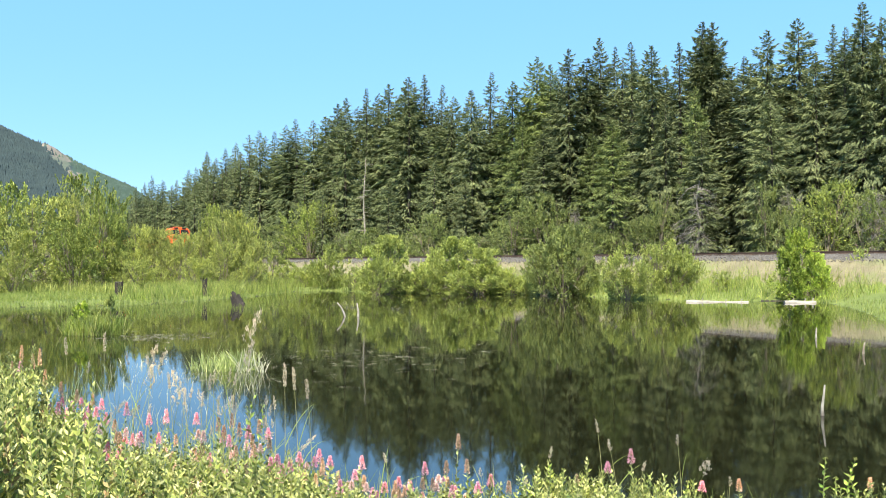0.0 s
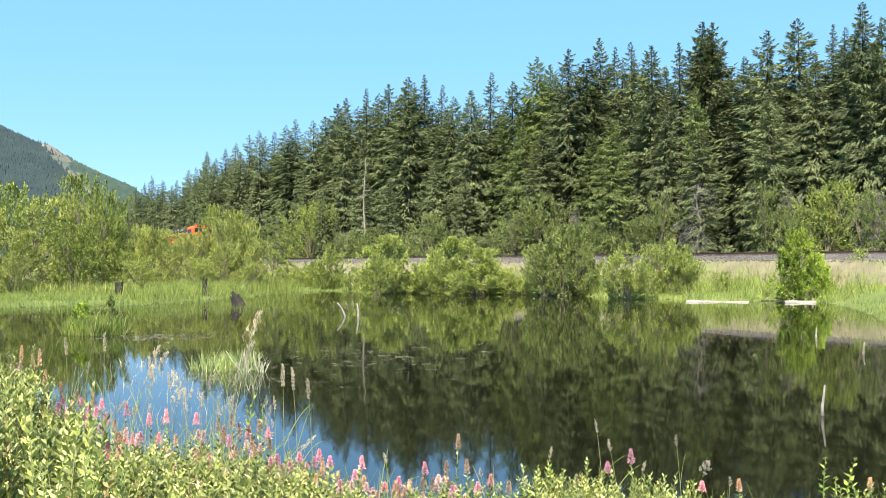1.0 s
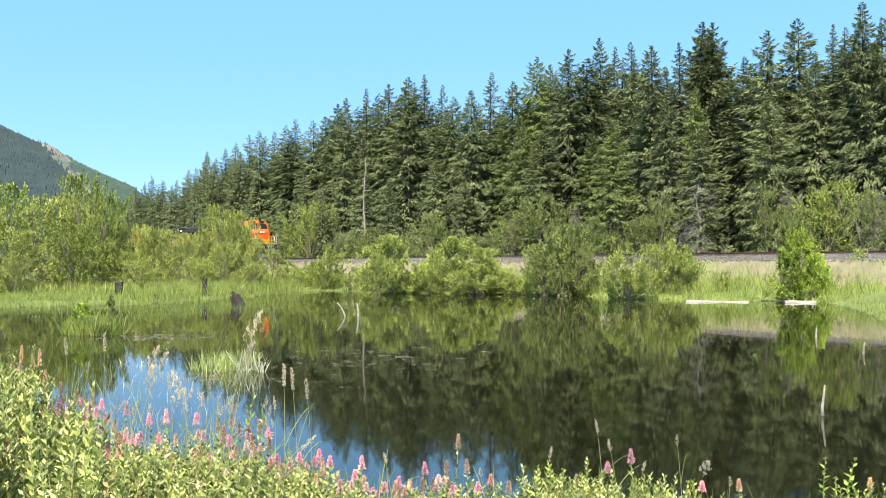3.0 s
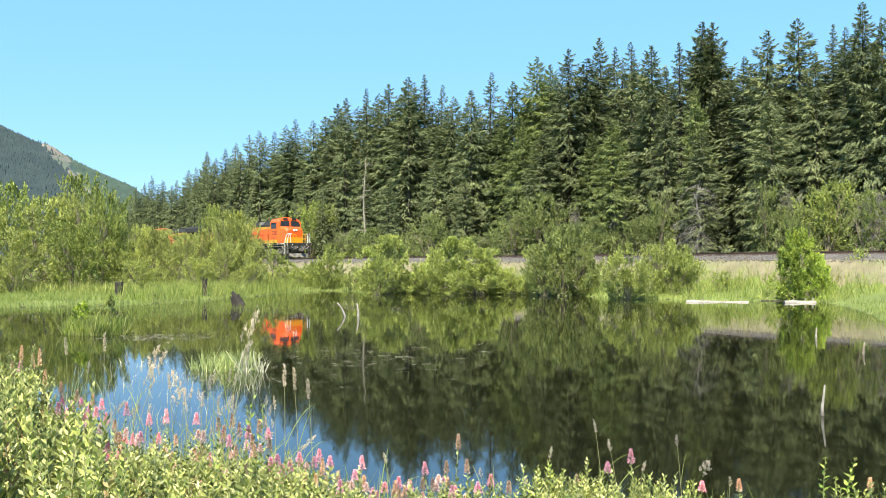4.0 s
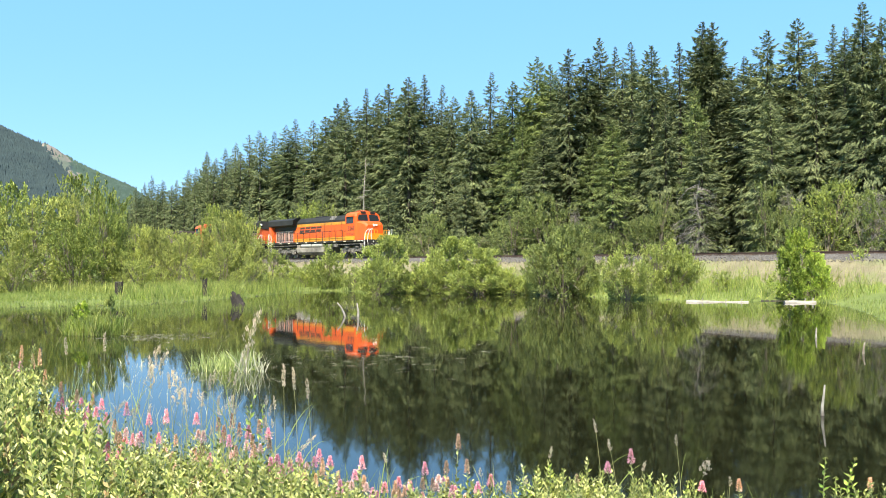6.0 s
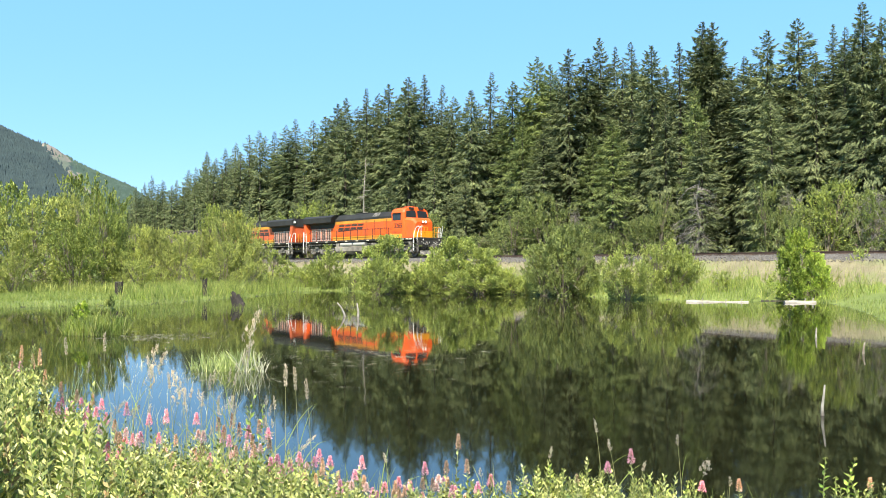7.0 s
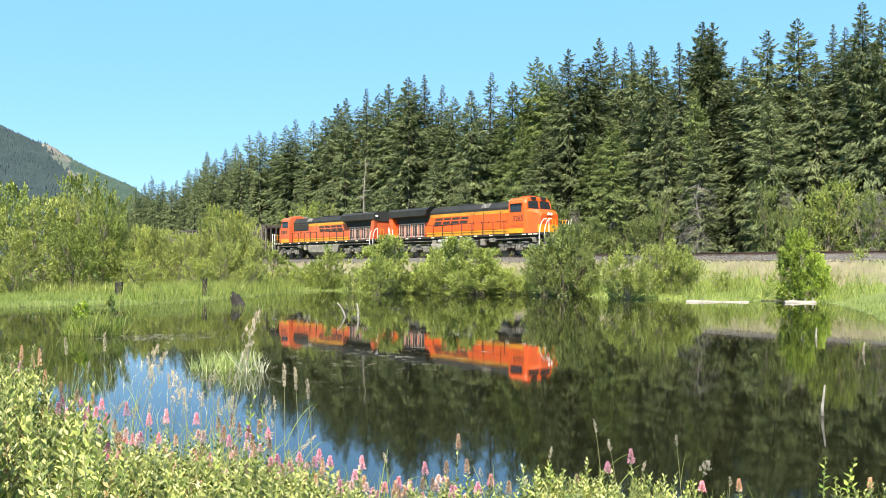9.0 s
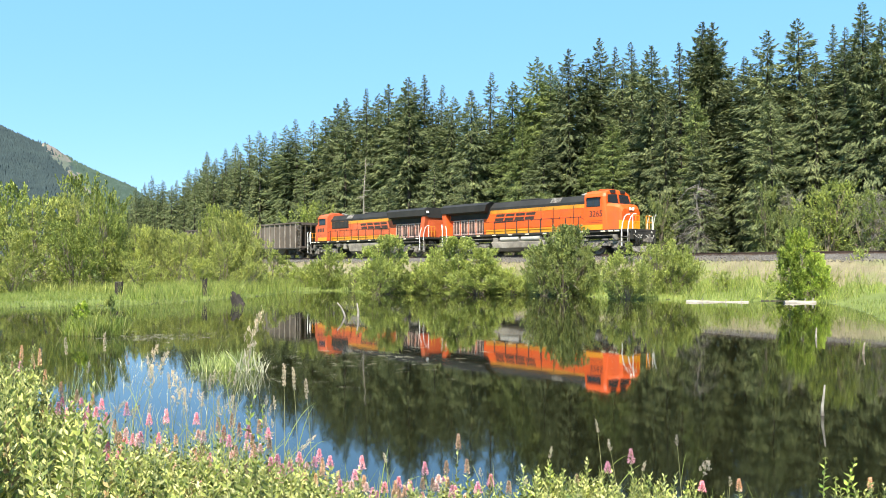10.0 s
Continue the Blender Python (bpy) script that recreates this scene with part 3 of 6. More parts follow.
# ---- broad-leaved bushes ----
def bush_meshes(seed, n_leaves, clumps, wide, tall, leaf, skirt=0.5, point=0.5, limbs=14, shoots=42, slim=0.25, lobe=1.0):
    """Many stems from one stool and a crown of small leaves in clumps; wide = radius."""
    rng = np.random.RandomState(seed)
    # several leaders of unequal height, each with its own share of the crown
    lobes = 5
    la = rng.rand() * 6.28 + np.arange(lobes) * 2.4
    lr = lobe * wide * np.array([0.12, 0.50, 0.58, 0.46, 0.62]) * (0.8 + 0.4 * rng.rand(lobes))
    lh = np.array([1.0, 0.86, 0.70, 0.92, 0.60]) * (0.9 + 0.2 * rng.rand(lobes))
    lh = lh / lh.max()
    own = rng.choice(lobes, clumps, p=[0.28, 0.2, 0.18, 0.18, 0.16])
    a = rng.rand(clumps) * 2 * math.pi
    h = 0.04 + 0.96 * rng.rand(clumps) ** 0.85
    prof = np.interp(h, [0, 0.12, 0.4, 0.7, 0.88, 1.0], [skirt, skirt + 0.25, 1.0, 0.85 - 0.25 * point, 0.6 - 0.35 * point, 0.12])
    r = wide * prof * (0.45 + 0.55 * rng.rand(clumps) ** 0.5) * (1 + 0.18 * np.sin(3 * a + seed))
    r = r * (0.62 + 0.3 * (1 - lobe))
    hold = np.clip(h * 1.3, 0.25, 1)
    C = np.stack([r * np.cos(a) + lr[own] * np.cos(la[own]) * hold, r * np.sin(a) + lr[own] * np.sin(la[own]) * hold, tall * h * lh[own]], 1)
    size = (0.075 + 0.12 * rng.rand(clumps)) * (wide + tall * 0.5) * 0.5
    which = rng.randint(0, clumps, n_leaves)
    g = rng.normal(size=(n_leaves, 3))
    P = C[which] + g * size[which][:, None] * np.array([0.46, 0.46, 0.36])
    P[:, 2] = np.abs(P[:, 2]) + 0.02
    way = unit(g) * 0.7 + unit(P - np.array([0, 0, tall * 0.35])) * 0.6 + rng.normal(size=g.shape) * 0.5 + np.array([0, 0, slim * 2.2 - 0.1])
    ln = leaf * (0.7 + 0.7 * rng.rand(n_leaves))
    lv, lf = blades(P, way, ln, ln * (0.56 - slim * 0.6), 0.2, rng)
    # the outer crown: leafy upright shoots with dark gaps between them
    k = rng.randint(0, clumps, shoots)
    g = unit(rng.normal(size=(shoots, 3)))
    root = C[k] + g * size[k][:, None] * np.array([1.0, 1.0, 0.7])
    root[:, 2] = np.clip(root[:, 2], 0.05, tall * 0.93)
    out = unit(root - np.array([0, 0, tall * 0.25]))
    lean = out * 0.75 + np.array([0, 0, 0.85]) + rng.normal(size=(shoots, 3)) * 0.22
    long = 0.125 * tall * (0.5 + 0.9 * rng.rand(shoots))
    f = rng.rand(shoots, 30) ** 0.85
    q = root[:, None] + (unit(lean) * long[:, None])[:, None] * f[..., None] + rng.normal(size=(shoots, 30, 3)) * 0.027 * wide * (1.15 - f)[..., None]
    q = q.reshape(-1, 3)
    q[:, 2] = np.minimum(q[:, 2], tall * 1.03)
    ln = leaf * (0.7 + 0.7 * rng.rand(len(q)))
    v, fc = blades(q, rng.normal(size=q.shape) * 0.55 + np.repeat(unit(lean), 30, 0), ln, ln * (0.56 - slim * 0.6), 0.2, rng, 1.0)
    lv, lf = join_np([(lv, lf), (v, fc)])
    paths = []
    for i in range(limbs):
        t = C[rng.randint(0, clumps)]
        b = np.array([t[0] * 0.12, t[1] * 0.12, -0.15])
        mid = (b + t) / 2 + rng.normal(size=3) * 0.06 * wide + np.array([0, 0, 0.08 * tall])
        r0 = 0.012 * tall * (0.6 + 0.6 * rng.rand())
        paths.append([(b, r0), (mid, r0 * 0.65), (t, r0 * 0.2)])
        for _ in range(3):
            q = t + rng.normal(size=3) * 0.22 * wide
            q[2] = max(q[2], 0.2)
            paths.append([(mid, r0 * 0.4), ((mid + q) / 2 + rng.normal(size=3) * 0.05, r0 * 0.28), (q, r0 * 0.12)])
    return mesh_np("branchwork", *tubes(paths, 4), [M_TWIG], None, True), (lv, lf)


def bush(label, seed, material, group, name="bush", **kw):
    stems, leaves = bush_meshes(seed, **kw)
    ob = new(name)
    tagged(ob, label, "tree" if name == "alder_tree" else "bush", group)
    part_mesh("branchwork", stems, ob)
    part_mesh("foliage", mesh_np("foliage", *leaves, [material]), ob)
    return ob


# built 2 m in radius, 4 m high
BK = dict(wide=2.0, tall=4.0, leaf=0.155, slim=0.38)
BB = dict(wide=2.0, tall=4.0, leaf=0.125)
SHORE = [
    bush("yellow-green willow bush at the water's edge", 31, M_WILLOW, "bushes along the far shore", n_leaves=4500, clumps=120, skirt=0.8, shoots=260, **BK),
    bush("rounded green willow bush dipping into the pond", 32, M_WILLOW, "bushes along the far shore", n_leaves=5000, clumps=130, skirt=1.0, shoots=290, lobe=0.65, **BK),
    bush("grey-green willow bush overhanging the pond", 33, M_GREY_WILLOW, "bushes along the far shore", n_leaves=5000, clumps=130, skirt=0.9, shoots=290, lobe=0.6, **BK),
    bush("bright green young alder by a floating log", 34, M_BRIGHT, "bushes along the far shore", n_leaves=4500, clumps=110, skirt=0.8, point=0.75, wide=2.0, tall=4.0, leaf=0.16, shoots=250, lobe=0.3),
    bush("thin sparse willow bush showing its stems", 35, M_WILLOW, "bushes along the far shore", n_leaves=1800, clumps=70, limbs=18, shoots=130, **BK),
]
BACK = [
    bush("tall green alder tree in leaf", 41, M_ALDER, "alders on the meadow", "alder_tree", shoots=230, n_leaves=3600, clumps=120, skirt=0.85, point=-0.25, **BB),
    bush("yellow-green alder tree in leaf", 42, M_MUTED, "alders on the meadow", "alder_tree", shoots=240, n_leaves=3600, clumps=130, skirt=0.95, point=-0.25, **BB),
    bush("grey-green willow thicket under the conifers", 43, M_DULL, "thicket behind the railway", n_leaves=3000, clumps=100, shoots=150, skirt=0.6, point=0.1, **BB),
    bush("dull green willow thicket under the conifers", 44, M_DULL, "thicket behind the railway", n_leaves=3000, clumps=100, skirt=0.6, point=0.2, shoots=150, **BB),
]


def set_bush(kinds, k, col, top, foot, half, y, turn=0.0):
    """A bush y metres off whose middle stands in that column, top and foot at those levels of the view."""
    x = (col - 784) / 1466.5 * y
    z = float(height(x, y)) if foot is None else EYE - (foot - 469.6) / 1466.5 * y
    z = max(z, -0.1)
    tall = EYE + (469.6 - top) / 1466.5 * y - z
    r = half / 1466.5 * y
    src = kinds[k]
    m = pose(x, y, z, 0, 0, turn) @ Matrix.Diagonal((r / 2.1, r / 2.1, tall / 4.1, 1))
    if id(src) not in used:
        used.add(id(src))
        src.matrix_basis = m
        return src
    keep = src.matrix_basis.copy()
    src.matrix_basis = Matrix()
    ob = copy_thing(src, m)
    src.matrix_basis = keep
    return ob


def make_bushes():
    for k, col, top, foot, half, y in (
            (0, 580, 435, 514, 43, 62), (1, 680, 420, 519, 54, 56), (0, 665, 450, 522, 40, 54), (1, 805, 423, 519, 62, 56), (1, 862, 442, 521, 46, 54.5), (0, 765, 440, 519, 36, 56), (0, 845, 470, 524, 58, 53.5),
            (2, 998, 402, 525, 68, 51.5), (2, 962, 436, 525, 42, 51.5), (2, 1030, 440, 526, 40, 51.2), (0, 1108, 432, 532, 48, 45.8), (0, 1188, 426, 528, 52, 47.5), (4, 1150, 436, 528, 40, 47.5), (4, 1215, 436, 526, 40, 48.5),
            (0, 735, 468, 520, 34, 56.5), (0, 905, 474, 523, 26, 53.8), (4, 488, 444, 502, 32, 68), (0, 528, 474, 510, 26, 64), (4, 512, 466, 505, 34, 66), (4, 540, 470, 510, 22, 63), (4, 625, 474, 515, 24, 60), (0, 930, 496, 524, 20, 52.8), (2, 1042, 488, 527, 26, 50.8),
            (3, 1416, 408, 533, 52, 44), (3, 1440, 450, 533, 38, 43.6), (4, 1524, 444, 528, 34, 45.5), (0, 1530, 472, 528, 26, 45.2), (4, 1282, 482, 530, 30, 46.0), (4, 1480, 490, 530, 28, 45.0)):
        set_bush(SHORE, k, col, top, foot, half, y, (col * 37) % 360)
    for k, col, top, half, y in (
            (0, 15, 326, 66, 62), (1, 70, 352, 60, 58), (0, 163, 312, 66, 66), (0, 185, 345, 42, 58), (1, 120, 345, 50, 60), (1, 35, 410, 50, 52), (0, 130, 395, 60, 55),
            (1, 255, 405, 40, 62), (1, 305, 408, 42, 66), (1, 345, 414, 40, 62), (1, 240, 400, 32, 60), (1, 418, 382, 36, 61), (0, 375, 364, 26, 78), (1, 415, 376, 44, 58), (1, 452, 425, 34, 56),
            (1, 230, 425, 40, 58), (1, 285, 411, 40, 60), (1, 322, 416, 36, 58), (1, 368, 408, 30, 61), (1, 432, 396, 34, 61), (1, 395, 392, 28, 60), (1, 390, 430, 40, 55), (0, 200, 400, 34, 60), (1, -40, 330, 70, 60)):
        set_bush(BACK, k, col, top, None, half, y, (col * 53) % 360)
    for i, (k, col, top, half, y) in enumerate((
            (1, 20, 455, 44, 49), (1, 250, 462, 40, 51), (1, 350, 458, 40, 53), (1, 440, 466, 32, 54))):
        set_bush(BACK, k, col, top, None, half, y, (col * 29) % 360)
    for k, col, top, half, w in (
            (0, 545, 358, 52, 6.5), (3, 655, 405, 48, 5.5), (2, 610, 410, 40, 5.5), (3, 760, 382, 48, 6.0), (2, 905, 372, 52, 5.8), (3, 965, 345, 62, 7.0), (2, 1060, 380, 40, 5.5),
            (2, 1165, 338, 46, 6.5), (3, 1120, 395, 40, 5.5), (2, 1360, 318, 42, 6.5), (0, 1462, 322, 60, 6.5), (3, 1540, 340, 50, 6.0), (3, 1420, 370, 46, 5.6),
            (2, 840, 410, 46, 5.5), (3, 490, 400, 46, 6.0), (2, 710, 415, 40, 5.4), (3, 1010, 395, 40, 5.4)):
        x, y = lane(col, w)
        set_bush(BACK, k, col, top, None, half, y, (col * 71) % 360)


make_bushes()


# ---- grass, in sheets nobody could count ----
def grass_sheet(name, label, material, n, pick, tall, seed, width=0.012, spread=0.35, floor=None):
    rng = np.random.RandomState(seed)
    x, y = pick(rng, n)
    z = height(x, y) if floor is None else np.maximum(height(x, y), floor)
    keep = z > (-0.12 if floor is None else floor - 0.01)
    x, y, z = x[keep], y[keep], z[keep]
    n = len(x)
    h = tall * (0.5 + 0.8 * rng.rand(n))
    base = np.stack([x, y, z - 0.03], 1)
    tip = base + np.stack([rng.normal(size=n) * h * spread, rng.normal(size=n) * h * spread, h], 1)
    v, f = strips(base, tip, width * (0.6 + 0.8 * rng.rand(n)), rng.normal(size=(n, 3)) * 0.16 * h[:, None], rng, 2)
    tagged(new(name, mesh_np(name, v, f, [material])), label, "grass", kind="stuff")


def make_grass():
    def left(rng, n):
        x = -34 + 32 * rng.rand(n)
        y = 36.5 + 24 * rng.rand(n) ** 1.4
        k = shore(x, y) > -0.7
        return x[k], y[k]

    def shelf(rng, n):
        x = -16 + 38 * rng.rand(n)
        y = 40 + 32 * rng.rand(n)
        k = (shore(x, y) > -0.25) & (side(x, y) < -4.2)
        return x[k], y[k]

    def slope(rng, n):
        s, w = -75 + 115 * rng.rand(n), -5.4 + 2.5 * rng.rand(n)
        return P0.x + U.x * s + N.x * w, P0.y + U.y * s + N.y * w

    def reeds(rng, n):
        x = 11.5 + 8 * rng.rand(n)
        y = 17 + 22 * rng.rand(n)
        k = (shore(x, y) > -0.5) & (shore(x, y) < 3)
        return x[k], y[k]

    def shallows(rng, n):
        y = 30 + 11 * rng.rand(n) ** 0.75
        x = y * (-0.56 + 0.36 * rng.rand(n))
        k = (shore(x, y) < 0.3) & (np.sin(x * 1.7 + 0.8 * y) + np.sin(y * 2.1 - x) + rng.normal(size=n) * 0.7 > 1.25 - (y - 30) * 0.17)
        return x[k], y[k]

    def rough(rng, n):
        x = -32 + 28 * rng.rand(n)
        y = 48.5 + 11 * rng.rand(n)
        k = (shore(x, y) > 0.5) & (np.sin(x * 0.9 + y * 0.5) + np.sin(y * 0.8 - x * 0.4) > -0.9)
        return x[k], y[k]

    grass_sheet("tall_weeds", "tall yellow-green weeds in front of the alders", M_MUTED, 16000, rough, 0.60, 56, 0.035, 0.30)
    grass_sheet("shallow_grass", "thin green grass standing in the pond's shallows", M_GRASS, 13000, shallows, 0.25, 55, 0.015, 0.22, -0.10)
    grass_sheet("meadow_grass", "bright green meadow grass by the pond", M_GRASS, 54000, left, 0.23, 51, 0.017)
    grass_sheet("bank_grass", "lush green grass on the bank below the railway", M_GRASS, 50000, shelf, 0.80, 52, 0.022)
    grass_sheet("dry_grass", "dry straw-coloured grass on the railway slope", M_DRY, 15000, slope, 0.28, 53, 0.013)
    grass_sheet("reed_fringe", "green grass along the pond's edge", M_GRASS, 6500, reeds, 0.28, 54, 0.013)


make_grass()


# ---- the train ----
M_ORANGE = surface("orange_paint", c3(.70, .092, .010), c3(.76, .110, .013), 0.9, 0.52, fine=14, relief=0.06, depth=0.004, dirt=c3(.56, .085, .02))
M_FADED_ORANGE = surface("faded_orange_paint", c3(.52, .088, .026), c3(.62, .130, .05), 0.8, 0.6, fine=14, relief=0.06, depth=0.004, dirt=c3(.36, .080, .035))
M_YELLOW = surface("yellow_paint", c3(.70, .27, .012), c3(.76, .31, .018), 1.2, 0.4, fine=14, relief=0.05, depth=0.004, dirt=c3(.58, .22, .025))
M_OCHRE = surface("dull_yellow_paint", c3(.52, .22, .018), c3(.62, .29, .03), 1.2, 0.45, fine=14, relief=0.05, depth=0.004, dirt=c3(.34, .12, .02))
M_BLACK = surface("black_roof_paint", c3(.010, .010, .010), c3(.024, .022, .02), 1.0, 0.8, fine=12, relief=0.1, depth=0.005)
M_FRAME = surface("grimy_underframe", c3(.014, .013, .012), c3(.035, .03, .026), 1.6, 0.8, fine=18, relief=0.4, dirt=c3(.045, .04, .034))
M_TRUCK = surface("dusty_truck_steel", c3(.05, .045, .04), c3(.30, .27, .235), 4.5, 0.8, fine=16, relief=0.4, dirt=c3(.05, .045, .04))
M_TANK = surface("dusty_grey_tank", c3(.20, .175, .145), c3(.32, .285, .24), 1.0, 0.75, fine=12, relief=0.2, dirt=c3(.08, .07, .06))
M_PIPE = surface("pale_grey_paint", c3(.36, .34, .31), c3(.48, .46, .42), 1.0, 0.6, fine=12, relief=0.1)
M_WHITE = surface("white_rail_paint", c3(.70, .69, .66), c3(.82, .81, .78), 2.0, 0.5, fine=20, relief=0.05)
M_GRILLE = surface("grille_mesh", c3(.06, .035, .03), c3(.12, .07, .06), 3.0, 0.7, fine=60, relief=0.6)
M_SCREEN = surface("grey_screen_frame", c3(.46, .30, .25), c3(.58, .42, .36), 3.0, 0.6, fine=30)
M_LOGO = surface("dark_lettering_paint", c3(.03, .018, .014), c3(.055, .03, .02), 2.0, 0.5, fine=20)
M_WHEEL = surface("wheel_steel", c3(.10, .085, .075), c3(.2, .17, .15), 3.0, 0.55, 0.5)
M_CAR = surface("weathered_brown_car", c3(.065, .050, .041), c3(.12, .095, .078), 0.8, 0.85, fine=9, relief=0.3, dirt=c3(.15, .125, .105), stretch=(1, 1, 0.3))
M_RIB = surface("worn_rib", c3(.20, .165, .14), c3(.32, .28, .25), 1.6, 0.8, fine=12, dirt=c3(.12, .09, .07))
M_REFLECT = surface("reflective_tape", c3(.62, .55, .40), c3(.8, .74, .6), 8.0, 0.4)


def glass_material():
    m, nt, b, _ = mat("cab_glass")
    b.inputs["Base Color"].default_value = (0.02, 0.025, 0.03, 1)
    b.inputs["Roughness"].default_value = 0.06
    b.inputs["IOR"].default_value = 1.5
    return m


def lamp_material():
    m, nt, b, _ = mat("lit_headlamp")
    b.inputs["Base Color"].default_value = (0.9, 0.88, 0.8, 1)
    b.inputs["Emission Color"].default_value = (1.0, 0.93, 0.8, 1)
    b.inputs["Emission Strength"].default_value = 0.5
    return m


M_GLASS, M_LAMP = glass_material(), lamp_material()


def wheelset(parent, x, r=0.53):
    bm = bmesh.new()
    for sgn in (-1, 1):
        ring = []
        for y, q in ((0.69, r * 0.25), (0.69, r * 0.8), (0.68, r + 0.025), (0.72, r + 0.02), (0.73, r), (0.83, r - 0.004), (0.83, r * 0.86), (0.80, r * 0.8), (0.80, r * 0.35), (0.88, r * 0.25), (0.9, 0.0001)):
            ring.append([(q * math.cos(a * math.pi / 12), sgn * y, q * math.sin(a * math.pi / 12)) for a in range(24)])
        loft(bm, ring, cap=False)
        for a in range(5):
            c = (r * 0.58 * math.cos(a * 1.2566), sgn * 0.80, r * 0.58 * math.sin(a * 1.2566))
            cyl(bm, c, (c[0], sgn * 0.825, c[2]), 0.045, 8)
    cyl(bm, (0, -0.9, 0), (0, 0.9, 0), 0.085, 12)
    ob = part("wheelset", bm, M_WHEEL, parent, "worn steel wheels on an axle")
    ob.location = (x, 0, r)
    WHEELS.append((ob, x, r))
    return ob


WHEELS = []


def truck(parent, x, axles, material, half=1.0):
    """A truck: two side frames with boxes, springs and a bolster, and its wheelsets."""
    bm = bmesh.new()
    ends = (axles[0] - 0.55, axles[-1] + 0.55)
    for sgn in (-1, 1):
        y0, y1 = sorted((sgn * half, sgn * (half + 0.16)))
        box(bm, ends[0], ends[1], y0, y1, 0.78, 0.98, 0.02)
        for a in axles:
            box(bm, a - 0.17, a + 0.17, y0 - 0.04, y1 + 0.06, 0.36, 0.80, 0.03)
            cyl(bm, (a, sgn * (half + 0.15), 0.53), (a, sgn * (half + 0.27), 0.53), 0.13, 12)
            for d in (-0.32, 0.32):
                cyl(bm, (a + d, sgn * (half + 0.08), 0.5), (a + d, sgn * (half + 0.08), 0.80), 0.075, 8)
                box(bm, a + d - 0.09, a + d + 0.09, y0, y1, 0.44, 0.51)
        for a, b in zip(axles, axles[1:]):
            m = (a + b) / 2
            box(bm, m - 0.42, m + 0.42, y0, y1, 0.60, 0.80, 0.02)
            cyl(bm, (m - 0.3, sgn * (half + 0.2), 1.05), (m + 0.25, sgn * (half + 0.2), 1.05), 0.10, 10)
            rod(bm, [(m, sgn * (half + 0.18), 1.0), (m + 0.38, sgn * (half + 0.2), 0.55)], 0.035)
    mid = (axles[0] + axles[-1]) / 2
    box(bm, mid - 0.3, mid + 0.3, -half, half, 0.7, 1.05, 0.02)
    for e in ends:
        box(bm, e - 0.06, e + 0.06, -half, half, 0.72, 0.9)
    ob = part("truck", bm, material, parent, "dusty steel wheel truck")
    ob.location = (x, 0, 0)
    for a in axles:
        wheelset(ob, a, 0.53 if len(axles) > 2 else 0.46)
    return ob


def lettering(text, size, parent, m, material, name="fleet_number", label="dark painted fleet number"):
    cu = bpy.data.curves.new(name, "FONT")
    cu.body, cu.size, cu.extrude, cu.align_x, cu.offset = text, size, 0.004, "CENTER", 0.008
    tmp = new("writing", cu)
    dg = bpy.context.evaluated_depsgraph_get()
    me = bpy.data.meshes.new_from_object(tmp.evaluated_get(dg))
    bpy.data.objects.remove(tmp)
    me.materials.clear()
    me.materials.append(material)
    ob = part_mesh(name, me, parent, label)
    ob.matrix_basis = m
    return ob


def slant(bm, x0, x1, z0, z1, y, lean, thick=0.008):
    """A leaning bar painted on a side wall at y."""
    s = 1 if y > 0 else -1
    a = [(x0, z0), (x1, z0), (x1 + lean, z1), (x0 + lean, z1)]
    loft(bm, [[(x, y, z) for x, z in a], [(x, y + s * thick, z) for x, z in a]])


